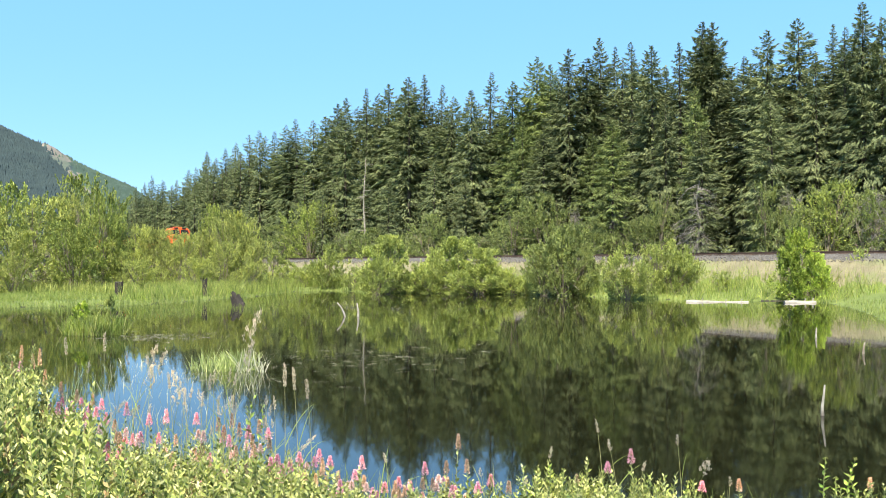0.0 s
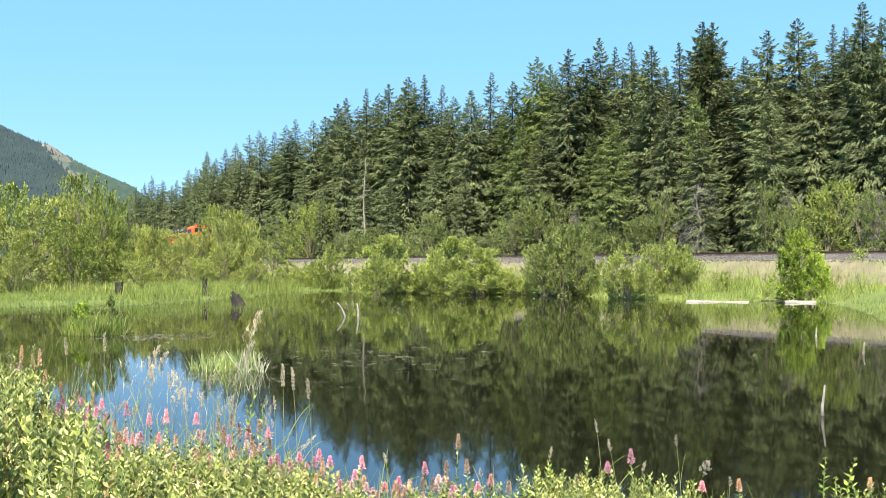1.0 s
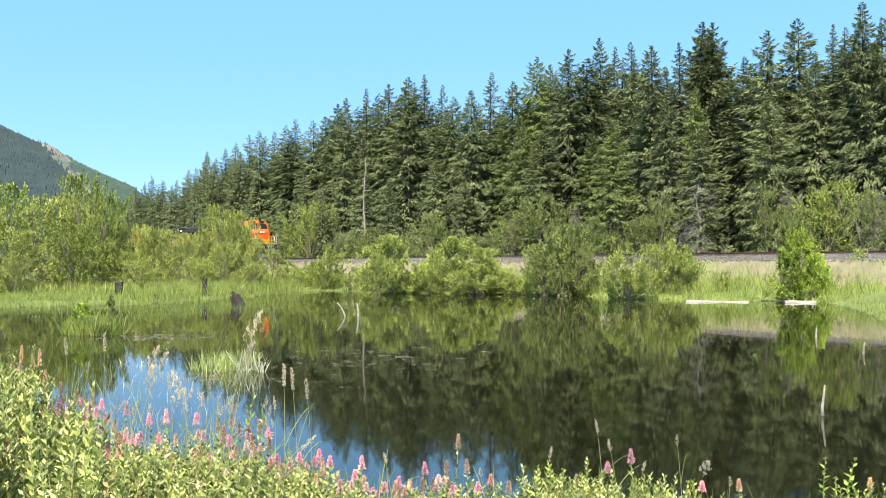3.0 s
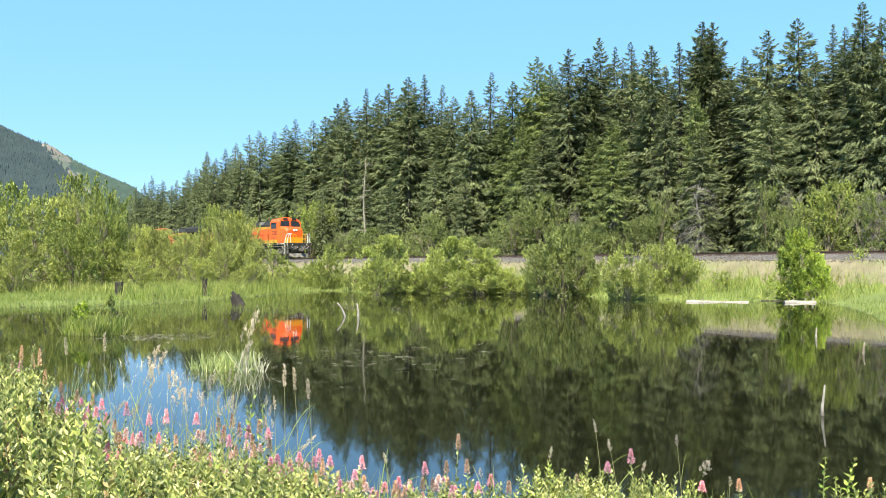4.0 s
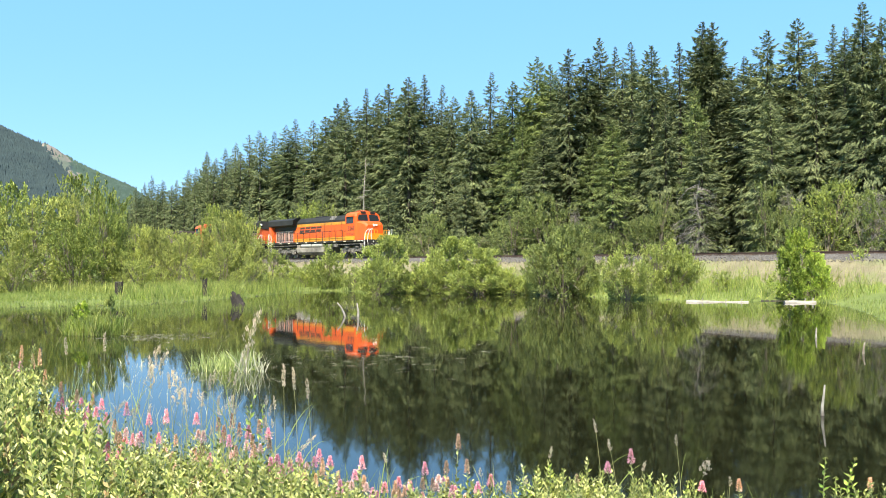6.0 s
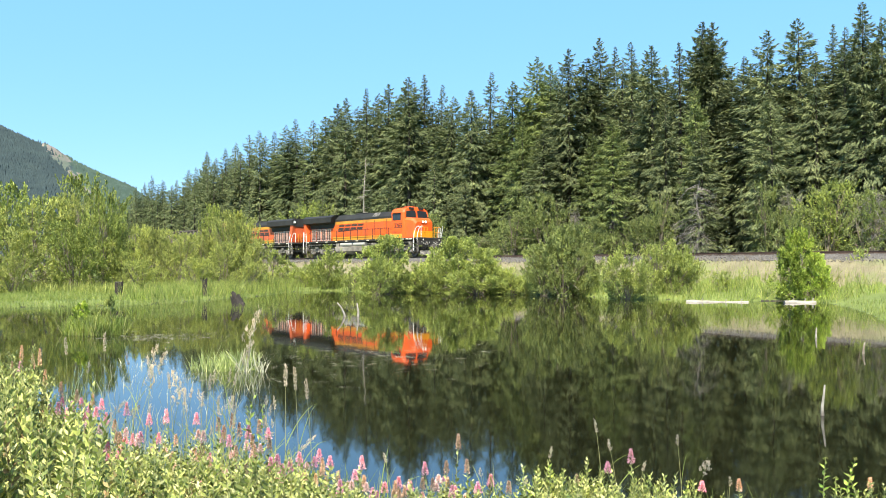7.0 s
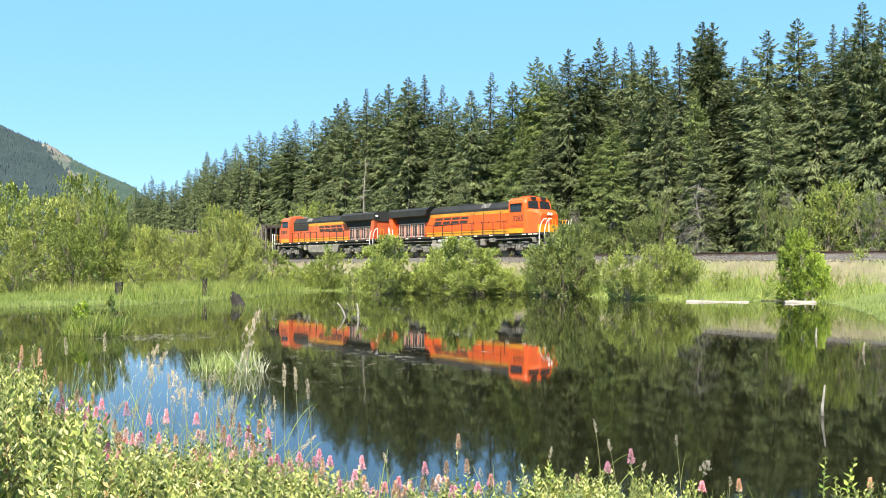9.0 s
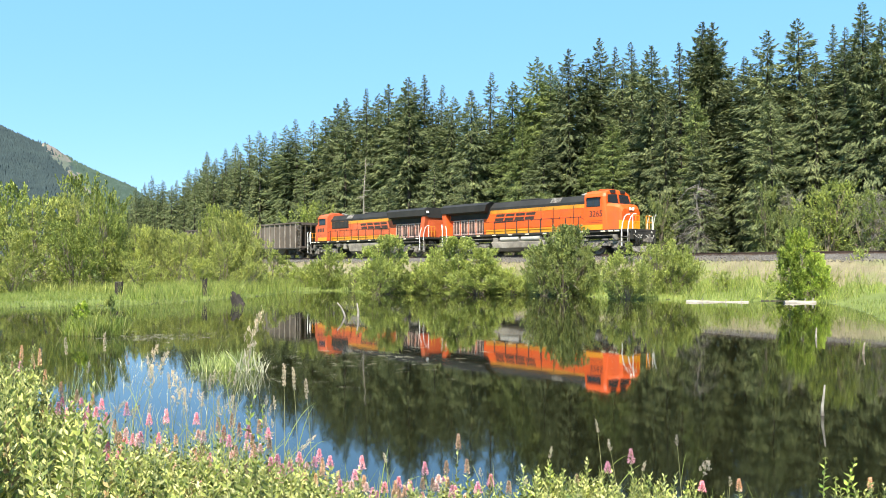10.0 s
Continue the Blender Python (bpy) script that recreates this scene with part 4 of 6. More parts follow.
def locomotive(label, number, orange):
    ob = new("locomotive")
    tagged(ob, label, "locomotive", "locomotives of the train")
    P = lambda name, bm, material, label="", parent=None, smooth=False: part(name, bm, material, parent or ob, label, smooth)

    bm = bmesh.new()
    box(bm, -16.7, 4.15, -1.5, 1.5, 1.58, 1.765, 0.02)
    box(bm, -15.5, 3.0, -1.1, 1.1, 1.22, 1.58)
    P("underframe", bm, M_FRAME, "black underframe with walkway")
    bm = bmesh.new()
    for x in [-15.6 + 1.9 * i for i in range(10)] + [2.2, 2.75]:
        for y in (-1.503, 1.503):
            box(bm, x, x + 0.42, min(y, y * 1.003), max(y, y * 1.003), 1.61, 1.70)
    tagged(P("reflective_tape", bm, M_REFLECT, "pale reflective marks along the sill"), kind="stuff")

    # cab
    bm = bmesh.new()
    def cab_ring(x, w, top, lean=0.0):
        pts = [(-w, 1.765), (-w, 4.18), (-w + 0.10, 4.42), (-w + 0.38, 4.60), (-0.5, top), (0.5, top), (w - 0.38, 4.60), (w - 0.10, 4.42), (w, 4.18), (w, 1.765)]
        return [(x - lean * max(0, z - 3.4), y, z) for y, z in pts]
    loft(bm, [cab_ring(0, 1.52, 4.70), cab_ring(0.06, 1.55, 4.73), cab_ring(1.72, 1.55, 4.72), cab_ring(2.10, 1.42, 4.64, 0.22)])
    bmesh.ops.bevel(bm, geom=[e for e in bm.edges if abs(e.verts[0].co.x - e.verts[1].co.x) < 0.01 and e.calc_length() > 0.5], offset=0.03, segments=1, affect="EDGES")
    cab = P("cab", bm, orange, "orange painted driver's cab")
    bm = bmesh.new()
    loft(bm, [[(x, y, z) for y, z in ((-w, 1.765), (-w, t - 0.22), (-w + 0.2, t), (w - 0.2, t), (w, t - 0.22), (w, 1.765))] for x, w, t in ((1.95, 1.44, 3.72), (2.55, 1.26, 3.64), (2.88, 1.14, 3.54), (3.08, 1.02, 3.26))])
    nose = P("nose", bm, orange, "orange wide nose")
    bm = bmesh.new()
    loft(bm, [[(x, y, z) for y, z in ((-w, 1.77), (-w, t), (w, t), (w, 1.77))] for x, w, t in ((2.88, 1.155, 2.42), (3.10, 1.030, 2.42))])
    P("nose_stripe", bm, M_YELLOW, "yellow band round the nose")
    for sgn in (-1, 1):
        y0, y1 = sorted((sgn * 1.552, sgn * 1.562))
        bm = bmesh.new()
        box(bm, 0.22, 1.50, y0, y1, 3.46, 4.14, 0.004)
        fr = P("side_window", bm, M_BLACK, "dark rubber-framed side window", cab)
        for xa, xb in ((0.28, 0.84), (0.90, 1.44)):
            bm = bmesh.new()
            y2, y3 = sorted((sgn * 1.562, sgn * 1.567))
            box(bm, xa, xb, y2, y3, 3.52, 4.08)
            part("pane", bm, M_GLASS, cab)
        bm = bmesh.new()
        box(bm, 0.25, 1.6, *sorted((sgn * 1.552, sgn * 1.70)), 4.15, 4.19)
        P("sunshade", bm, orange, "", cab)
        # two thin seams and a grab iron under the number
        for z in (2.42, 2.30):
            bm = bmesh.new()
            box(bm, 0.2, 1.68, *sorted((sgn * 1.551, sgn * 1.557)), z, z + 0.022)
            P("seam", bm, M_LOGO, "", cab)
        if number:
            m = pose(1.10 if sgn < 0 else 1.10, sgn * 1.556, 2.74, 90, 0, 0 if sgn < 0 else 180)
            lettering(number, 0.62, cab, m, M_LOGO)
        else:
            bm = bmesh.new()
            for i in range(4):
                box(bm, 0.5 + 0.33 * i, 0.72 + 0.33 * i, *sorted((sgn * 1.552, sgn * 1.557)), 2.74, 3.12)
            P("fleet_number", bm, M_LOGO, "dark painted fleet number", cab)
        # windscreen panes on the slanted front
        bm = bmesh.new()
        q = [(0.10, 3.64), (0.10, 4.40), (1.20, 4.34), (1.33, 3.76)]
        loft(bm, [[(2.102 - 0.22 * (z - 3.4) + d, sgn * y, z) for y, z in q] for d in (0.0, 0.006)])
        P("windscreen_frame", bm, M_BLACK, "black rubber frame of the windscreen", cab)
        bm = bmesh.new()
        q = [(0.17, 3.71), (0.17, 4.33), (1.14, 4.27), (1.25, 3.82)]
        loft(bm, [[(2.102 - 0.22 * (z - 3.4) + d, sgn * y, z) for y, z in q] for d in (0.0, 0.012)])
        P("windscreen", bm, M_GLASS, "dark windscreen pane", cab)
        bm = bmesh.new()
        box(bm, 1.72, 1.94, *sorted((sgn * 0.30, sgn * 0.85)), 4.47, 4.70, 0.01)
        P("number_board", bm, M_BLACK, "dark number board over the windscreen", cab)
    bm = bmesh.new()
    box(bm, 2.84, 3.13, -0.32, 0.32, 3.12, 3.42, 0.03)
    housing = P("headlight_housing", bm, orange, "orange headlight housing")
    for y in (-0.16, 0.16):
        bm = bmesh.new()
        cyl(bm, (3.125, y, 3.27), (3.155, y, 3.27), 0.11, 16)
        P("headlight", bm, M_LAMP, "lit round headlight", housing)
    for y in (-0.95, 0.95):
        bm = bmesh.new()
        cyl(bm, (4.12, y, 1.62), (4.20, y, 1.50), 0.05, 14)
        P("ditch_light", bm, M_PIPE, "small grey ditch light")

    # hood
    bm = bmesh.new()
    box(bm, -10.8, 0.0, -0.93, 0.93, 1.765, 3.78)
    P("hood", bm, orange, "orange engine hood")
    bm = bmesh.new()
    loft(bm, [[(x, y, z) for y, z in ((-0.96, 3.78), (-0.96, 3.98), (-0.62, 4.44), (0.62, 4.44), (0.96, 3.98), (0.96, 3.78))] for x in (-10.8, 0.0)])
    roof = P("hood_roof", bm, M_BLACK, "black hood roof")
    bm = bmesh.new()
    for sgn in (-1, 1):
        loft(bm, [[(x, sgn * (0.79 + dy), 4.21 + dz) for dy, dz in ((-0.14, 0.20), (0.16, -0.19), (0.18, -0.17), (-0.12, 0.22))] for x in (-3.9, -2.9)])
    P("roof_vent", bm, M_TRUCK, "grey vent panel", roof)
    bm = bmesh.new()
    box(bm, -7.6, -5.6, -0.5, 0.5, 4.44, 4.56, 0.04)
    P("exhaust_housing", bm, M_BLACK, "", roof)
    bm = bmesh.new()
    for i in range(3):
        cyl(bm, (-1.4 + 0.1 * i, -0.12 + 0.12 * i, 4.56 + 0.05 * i), (-1.0 + 0.1 * i, -0.12 + 0.12 * i, 4.56 + 0.05 * i), 0.055, 8)
    cyl(bm, (-1.2, 0, 4.4), (-1.2, 0, 4.62), 0.03, 6)
    P("horn", bm, M_PIPE, "cluster of air horns", roof)
    bm = bmesh.new()
    box(bm, 0.5, 1.3, -0.45, 0.45, 4.72, 4.82, 0.05)
    P("roof_unit", bm, orange, "", cab)
    for sgn in (-1, 1):
        bm = bmesh.new()
        box(bm, -10.7, -0.02, *sorted((sgn * 0.93, sgn * 0.962)), 3.49, 3.775)
        P("upper_stripe", bm, M_OCHRE, "dull yellow stripe under the roof")
        bm = bmesh.new()
        box(bm, -11.2, -0.02, *sorted((sgn * 0.96, sgn * 0.974)), 1.77, 2.16)
        P("lower_stripe", bm, M_YELLOW, "yellow stripe along the walkway")
        bm = bmesh.new()
        box(bm, 0.0, 1.72, *sorted((sgn * 1.552, sgn * 1.558)), 1.78, 2.15)
        P("cab_stripe", bm, M_YELLOW, "yellow stripe under the cab")
        x = -10.65
        i = 0
        while x < -0.6:
            wdt = (1.02, 0.86, 1.1)[i % 3]
            bm = bmesh.new()
            box(bm, x + 0.025, min(x + wdt, -0.05) - 0.025, *sorted((sgn * 0.93, sgn * 0.958)), 2.2, 3.46, 0.012)
            d = P("hood_door", bm, orange, "orange engine room door")
            bm = bmesh.new()
            box(bm, x + wdt - 0.16, x + wdt - 0.10, *sorted((sgn * 0.958, sgn * 0.99)), 2.75, 2.92, 0.008)
            P("latch", bm, M_LOGO, "", d)
            x += wdt
            i += 1
        # the operator's mark: four plain leaning blocks over a thin wedge
        yl = sgn * 0.960
        for i in range(4):
            bm = bmesh.new()
            x0 = -10.15 + 1.16 * i
            slant(bm, x0, x0 + 1.0, 2.86, 3.42, yl, 0.24)
            P("mark_block", bm, M_LOGO, "plain dark block of the painted mark")
            bm = bmesh.new()
            slant(bm, x0 + 0.10, x0 + 1.12, 3.10, 3.20, yl + sgn * 0.009, 0.043)
            P("mark_slot", bm, orange, "")
        bm = bmesh.new()
        loft(bm, [[(x, y, z) for x, z in ((-10.3, 2.68), (-6.6, 2.80), (-6.6, 2.83), (-10.0, 2.80))] for y in (yl, yl + sgn * 0.008)])
        P("mark_wedge", bm, M_LOGO, "thin dark wedge of the painted mark")
        # tall seams on the hood
        for xs in (-4.9, -3.6, -1.55):
            bm = bmesh.new()
            box(bm, xs, xs + 0.05, *sorted((sgn * 0.93, sgn * 0.972)), 2.18, 3.70)
            P("seam", bm, M_LOGO)

    # radiator section
    bm = bmesh.new()
    box(bm, -16.45, -10.8, -0.93, 0.93, 1.765, 3.6)
    P("radiator_base", bm, orange, "orange radiator section")
    bm = bmesh.new()
    wing = ((-0.93, 3.56), (-1.50, 3.74), (-1.50, 4.28), (-1.15, 4.50), (1.15, 4.50), (1.50, 4.28), (1.50, 3.74), (0.93, 3.56))
    loft(bm, [[(x + k * (z - 3.4), y, z) for y, z in wing] for x, k in ((-16.55, 0.1), (-15.9, 0.0), (-11.1, 0.0), (-10.95, 0.42))])
    P("radiator_wing", bm, M_BLACK, "black overhanging radiator wing")
    for sgn in (-1, 1):
        # black paint and the overhanging wing's shadow, drawn together as one black panel
        bm = bmesh.new()
        flank = [(-15.75, 3.12), (-11.0, 3.12), (-10.62, 3.775), (-15.75, 3.775)]
        loft(bm, [[(x, y, z) for x, z in flank] for y in (sgn * 0.931, sgn * 0.966)])
        P("shaded_radiator_flank", bm, M_BLACK, "black panel of paint and painted-in shade under the radiator wing")
        for i in range(4):
            bm = bmesh.new()
            x0 = -15.35 + 1.0 * i
            y0, y1 = sorted((sgn * 0.93, sgn * 0.965))
            box(bm, x0, x0 + 0.82, y0, y1, 1.84, 3.08)
            g = P("intake_grille", bm, M_GRILLE, "dark intake grille")
            bm = bmesh.new()
            ya, yb = sorted((sgn * 0.965, sgn * 1.0))
            for a, b, c, d in ((x0 - .02, x0 + .07, 1.82, 3.1), (x0 + .75, x0 + .84, 1.82, 3.1), (x0 + .07, x0 + .75, 3.0, 3.1), (x0 + .07, x0 + .75, 1.82, 1.92), (x0 + .37, x0 + .43, 1.92, 3.0)):
                box(bm, a, b, ya, yb, c, d)
            P("screen_frame", bm, M_SCREEN, "pale grey screen frame", g)
        bm = bmesh.new()
        tri = [(-16.05, 1.77), (-15.5, 1.77), (-15.98, 3.78), (-16.5, 3.78)]
        loft(bm, [[(x, y, z) for x, z in tri] for y in (sgn * 0.93, sgn * 1.40)])
        P("end_flank", bm, orange, "orange slanted end panel")
        bm = bmesh.new()
        box(bm, -16.6, -16.35, *sorted((sgn * 1.05, sgn * 1.3)), 3.95, 4.15, 0.02)
        P("marker_light", bm, M_WHITE, "")

    if not number:
        for sgn in (-1, 1):
            bm = bmesh.new()
            box(bm, -3.3, -0.12, *sorted((sgn * 0.962, sgn * 0.985)), 3.05, 3.77, 0.01)
            panel = P("louvre_panel", bm, M_BLACK, "black louvred panel behind the cab")
            for x in (-3.1, -2.3, -1.5, -0.7):
                bm = bmesh.new()
                box(bm, x, x + 0.42, *sorted((sgn * 0.985, sgn * 1.01)), 3.14, 3.66, 0.01)
                P("louvre", bm, M_FRAME, "", panel)

    # rails and steps
    for sgn in (-1, 1):
        y = sgn * 1.45
        for i in range(12):
            bm = bmesh.new()
            x = -14.9 + 1.3 * i
            cyl(bm, (x, y, 1.76), (x, y, 2.80), 0.036, 6)
            P("handrail_post", bm, M_BLACK)
        bm = bmesh.new()
        rod(bm, [(-15.3, y, 2.55), (-15.0, y, 2.78), (-0.5, y, 2.78), (-0.1, y, 2.6)], 0.022, 6)
        P("handrail", bm, M_BLACK, "black walkway handrail")
        for x, up in ((3.38, 2.80), (3.92, 2.80), (-15.75, 2.8), (-16.3, 2.8)):
            bm = bmesh.new()
            dx = 0.32 if x > 0 else -0.30
            rod(bm, [(x, y * 1.02, 0.55), (x, y * 1.03, 1.7), (x + dx * 0.15, y * 1.0, 2.2), (x + dx * 0.6, y * 0.97, 2.6), (x + dx, y * 0.90, up), (x + dx * 1.5, y * 0.80, up)], 0.036, 7)
            P("grab_rail", bm, M_WHITE, "white curved grab rail")
        for x in (3.36, -16.35):
            bm = bmesh.new()
            for z in (0.5, 0.85, 1.2):
                box(bm, x, x + 0.6, y - 0.1, y + 0.1, z, z + 0.04)
            for xx in (x - 0.02, x + 0.60):
                box(bm, xx, xx + 0.03, y - 0.12, y + 0.08, 0.42, 1.5)
            P("steps", bm, M_TRUCK, "grimy boarding steps")
    for x0 in (4.08, -16.66):
        for y in (-1.15, -0.78, -0.42, 0.42, 0.78, 1.15):
            bm = bmesh.new()
            cyl(bm, (x0, y, 1.76), (x0, y, 2.72), 0.032, 6)
            P("end_post", bm, M_YELLOW if abs(y) < 1 else M_WHITE, "painted end railing post")
        for ya, yb in ((-1.15, -0.42), (0.42, 1.15)):
            for z in (2.72, 2.25):
                bm = bmesh.new()
                cyl(bm, (x0, ya, z), (x0, yb, z), 0.03, 6)
                P("end_rail", bm, M_YELLOW, "yellow end railing")
    bm = bmesh.new()
    loft(bm, [[(x, y, z) for y, z in ((-w, lo), (-w, 1.58), (w, 1.58), (w, lo))] for x, w, lo in ((4.0, 1.42, 1.05), (4.16, 1.42, 1.05))])
    P("pilot", bm, M_FRAME, "black pilot plate")
    for y in (-0.95, 0.95):
        bm = bmesh.new()
        cyl(bm, (4.14, y * 0.62, 1.22), (4.26, y * 0.62, 1.22), 0.17, 16)
        cyl(bm, (4.26, y * 0.62, 1.22), (4.30, y * 0.62, 1.22), 0.10, 12)
        P("pilot_fitting", bm, M_TRUCK, "round grey fitting on the pilot")
        bm = bmesh.new()
        rod(bm, [(4.18, y * 0.25, 1.34), (4.34, y * 0.5, 1.12), (4.34, y * 0.9, 1.12), (4.2, y * 1.25, 1.36)], 0.03, 6)
        P("jumper_cable", bm, M_PIPE, "hanging grey cable")
    bm = bmesh.new()
    loft(bm, [[(4.1, -1.3, 0.2), (4.1, -1.3, 0.55), (4.1, 1.3, 0.55), (4.1, 1.3, 0.2)], [(4.4, -0.9, 0.14), (4.25, -1.0, 0.55), (4.25, 1.0, 0.55), (4.4, 0.9, 0.14)], [(4.62, -0.1, 0.12), (4.36, -0.2, 0.5), (4.36, 0.2, 0.5), (4.62, 0.1, 0.12)]])
    P("snowplough", bm, M_TRUCK, "scuffed grey wedge plough")
    for x, d in ((4.18, 1), (-16.7, -1)):
        bm = bmesh.new()
        box(bm, min(x, x + d * 0.5), max(x, x + d * 0.5), -0.12, 0.12, 0.86, 1.08, 0.02)
        box(bm, min(x + d * 0.38, x + d * 0.62), max(x + d * 0.38, x + d * 0.62), -0.2, 0.2, 0.78, 1.16, 0.03)
        P("coupler", bm, M_TRUCK, "rusty knuckle coupler")
        for y in (-1.15, -0.95, -0.75, -0.45, 0.45, 0.75, 0.95, 1.15):
            bm = bmesh.new()
            rod(bm, [(x, y, 1.38), (x + d * 0.14, y, 1.2), (x + d * 0.2, y, 0.85), (x + d * 0.12, y, 0.6)], 0.032, 6)
            P("hose", bm, M_BLACK, "black air hose")

    # under the frame
    bm = bmesh.new()
    up = 0.0 if number else 0.28
    prof = ((-1.45, 0.62), (-1.45, 1.05 + up), (-1.2, 1.2 + up), (1.2, 1.2 + up), (1.45, 1.05 + up), (1.45, 0.62), (1.1, 0.32), (-1.1, 0.32))
    loft(bm, [[(x + lean * (z - 0.3), y, z) for y, z in prof] for x, lean in ((-9.7, -0.45), (-4.3, 0.35))])
    P("fuel_tank", bm, M_TANK, "dusty grey fuel tank")
    for sgn in (-1, 1):
        for x0, x1 in ((-9.0, -6.9), (-6.6, -4.6)) if number else ():
            bm = bmesh.new()
            cyl(bm, (x0, sgn * 1.28, 1.33), (x1, sgn * 1.28, 1.33), 0.20, 14)
            P("air_reservoir", bm, M_PIPE, "pale grey air reservoir")
        for x0, z0, z1, ln in ((-9.9, 0.95, 1.45, 0.55), (-3.5, 0.85, 1.4, 0.5), (-2.4, 1.1, 1.44, 0.7), (2.5, 1.0, 1.4, 0.4)):
            bm = bmesh.new()
            box(bm, x0, x0 + ln, *sorted((sgn * 1.1, sgn * 1.42)), z0, z1, 0.03)
            P("equipment_box", bm, M_TANK if z0 < 1 else M_TRUCK, "dusty equipment box")
        bm = bmesh.new()
        rod(bm, [(-15.5, sgn * 1.38, 1.36), (-9.9, sgn * 1.38, 1.36), (-9.6, sgn * 1.4, 1.3), (-3.6, sgn * 1.4, 1.30), (2.9, sgn * 1.38, 1.36)], 0.03, 6)
        P("air_pipe", bm, M_TRUCK)
    truck(ob, 0.85, (-1.9, -0.05, 1.8), M_TRUCK)
    truck(ob, -13.05, (-1.8, 0.05, 1.9), M_TRUCK)
    return ob


def hopper_car():
    ob = new("hopper_car")
    tagged(ob, "weathered brown steel coal hopper car with ribs", "freight car", "freight cars of the train")
    P = lambda name, bm, material, label="": part(name, bm, material, ob, label)
    x0, x1 = -15.6, -0.6
    bm = bmesh.new()
    t = 0.03
    for sgn in (-1, 1):
        y0, y1 = sorted((sgn * 1.40, sgn * 1.43))
        box(bm, x0 + 0.9, x1 - 0.9, y0, y1, 1.15, 3.95)
    P("side_sheet", bm, M_CAR, "brown steel side sheet")
    for a, d in ((x1, -1), (x0, 1)):
        bm = bmesh.new()
        loft(bm, [[(a + d * 0.15, y, 3.95), (a + d * 0.9, y, 3.0), (a + d * 2.6, y, 1.2), (a + d * 2.68, y, 1.2), (a + d * 0.98, y, 3.05), (a + d * 0.23, y, 3.95)] for y in (-1.4, 1.4)])
        P("slope_sheet", bm, M_CAR, "sloping end sheet")
        bm = bmesh.new()
        for y in (-1.3, -0.7, 0, 0.7, 1.3):
            box(bm, a + min(0.1 * d, 0.2 * d), a + max(0.1 * d, 0.2 * d), y - 0.05, y + 0.05, 1.2, 3.9)
        box(bm, min(a, a + d * 0.9), max(a, a + d * 0.9), -1.35, 1.35, 1.15, 1.3)
        P("end_frame", bm, M_CAR, "brown end frame")
        for y in (-1.42, 1.42):
            bm = bmesh.new()
            for xx in (a + d * 0.12, a + d * 0.55):
                box(bm, xx - 0.025, xx + 0.025, y - 0.02, y + 0.02, 0.7, 3.9)
            for k in range(8):
                box(bm, min(a + d * 0.12, a + d * 0.55), max(a + d * 0.12, a + d * 0.55), y - 0.015, y + 0.015, 0.8 + 0.4 * k, 0.83 + 0.4 * k)
            P("ladder", bm, M_RIB, "worn steel ladder")
    for sgn in (-1, 1):
        for i in range(12):
            bm = bmesh.new()
            x = x0 + 0.95 + (x1 - x0 - 1.9) * i / 11
            box(bm, x - 0.06, x + 0.06, *sorted((sgn * 1.43, sgn * 1.55)), 1.15, 3.86, 0.015)
            P("rib", bm, M_RIB, "")
        bm = bmesh.new()
        box(bm, x0, x1, *sorted((sgn * 1.38, sgn * 1.57)), 3.86, 4.02, 0.02)
        P("top_chord", bm, M_CAR)
        bm = bmesh.new()
        box(bm, x0 + 0.1, x1 - 0.1, *sorted((sgn * 1.36, sgn * 1.56)), 1.0, 1.16, 0.02)
        P("side_sill", bm, M_FRAME)
    for a in (x0 + 0.15, x1 - 0.23):
        bm = bmesh.new()
        box(bm, a, a + 0.08, -1.38, 1.38, 3.7, 4.0)
        P("end_chord", bm, M_CAR)
    for c in (-11.0, -8.1, -5.2):
        bm = bmesh.new()
        loft(bm, [[(c - h, -w, z), (c + h, -w, z), (c + h, w, z), (c - h, w, z)] for h, w, z in ((1.4, 1.35, 1.2), (0.5, 1.2, 0.45), (0.45, 1.1, 0.42))])
        P("discharge_bay", bm, M_CAR, "hopper discharge bay")
    bm = bmesh.new()
    box(bm, x0 + 0.3, x1 - 0.3, -0.25, 0.25, 0.85, 1.15)
    P("centre_sill", bm, M_FRAME)
    bm = bmesh.new()
    rng = np.random.RandomState(3)
    rings = []
    for i in range(13):
        x = x0 + 0.5 + (x1 - x0 - 1) * i / 12
        rings.append([(x, y, 3.45 + 0.18 * math.cos(y * 1.1) + 0.08 * math.sin(x * 2.1 + y)) for y in (-1.39, -0.8, -0.2, 0.4, 0.9, 1.39)] + [(x, 1.39, 3.2), (x, -1.39, 3.2)])
    loft(bm, rings)
    P("coal_load", bm, M_BLACK, "dark load just under the rim")
    for x, d in ((x1, 1), (x0, -1)):
        bm = bmesh.new()
        box(bm, min(x, x + d * 0.6), max(x, x + d * 0.6), -0.15, 0.15, 0.85, 1.12, 0.02)
        P("coupler", bm, M_TRUCK)
    truck(ob, -2.5, (-0.88, 0.88), M_FRAME)
    truck(ob, -13.7, (-0.88, 0.88), M_FRAME)
    return ob


MOVERS = []
TURNING = {}


def make_train():
    a = locomotive("orange and black diesel locomotive with yellow stripes, leading the train", "3265", M_ORANGE)
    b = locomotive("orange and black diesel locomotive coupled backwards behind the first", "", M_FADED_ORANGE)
    c = hopper_car()
    d = hopper_car()
    MOVERS.extend([(a, 0.0, 0), (b, -35.3, 180), (c, -40.3, 0), (d, -56.6, 0)])
    for w, x, r in WHEELS:
        TURNING[w] = -1 if w.parent.parent is b else 1


make_train()


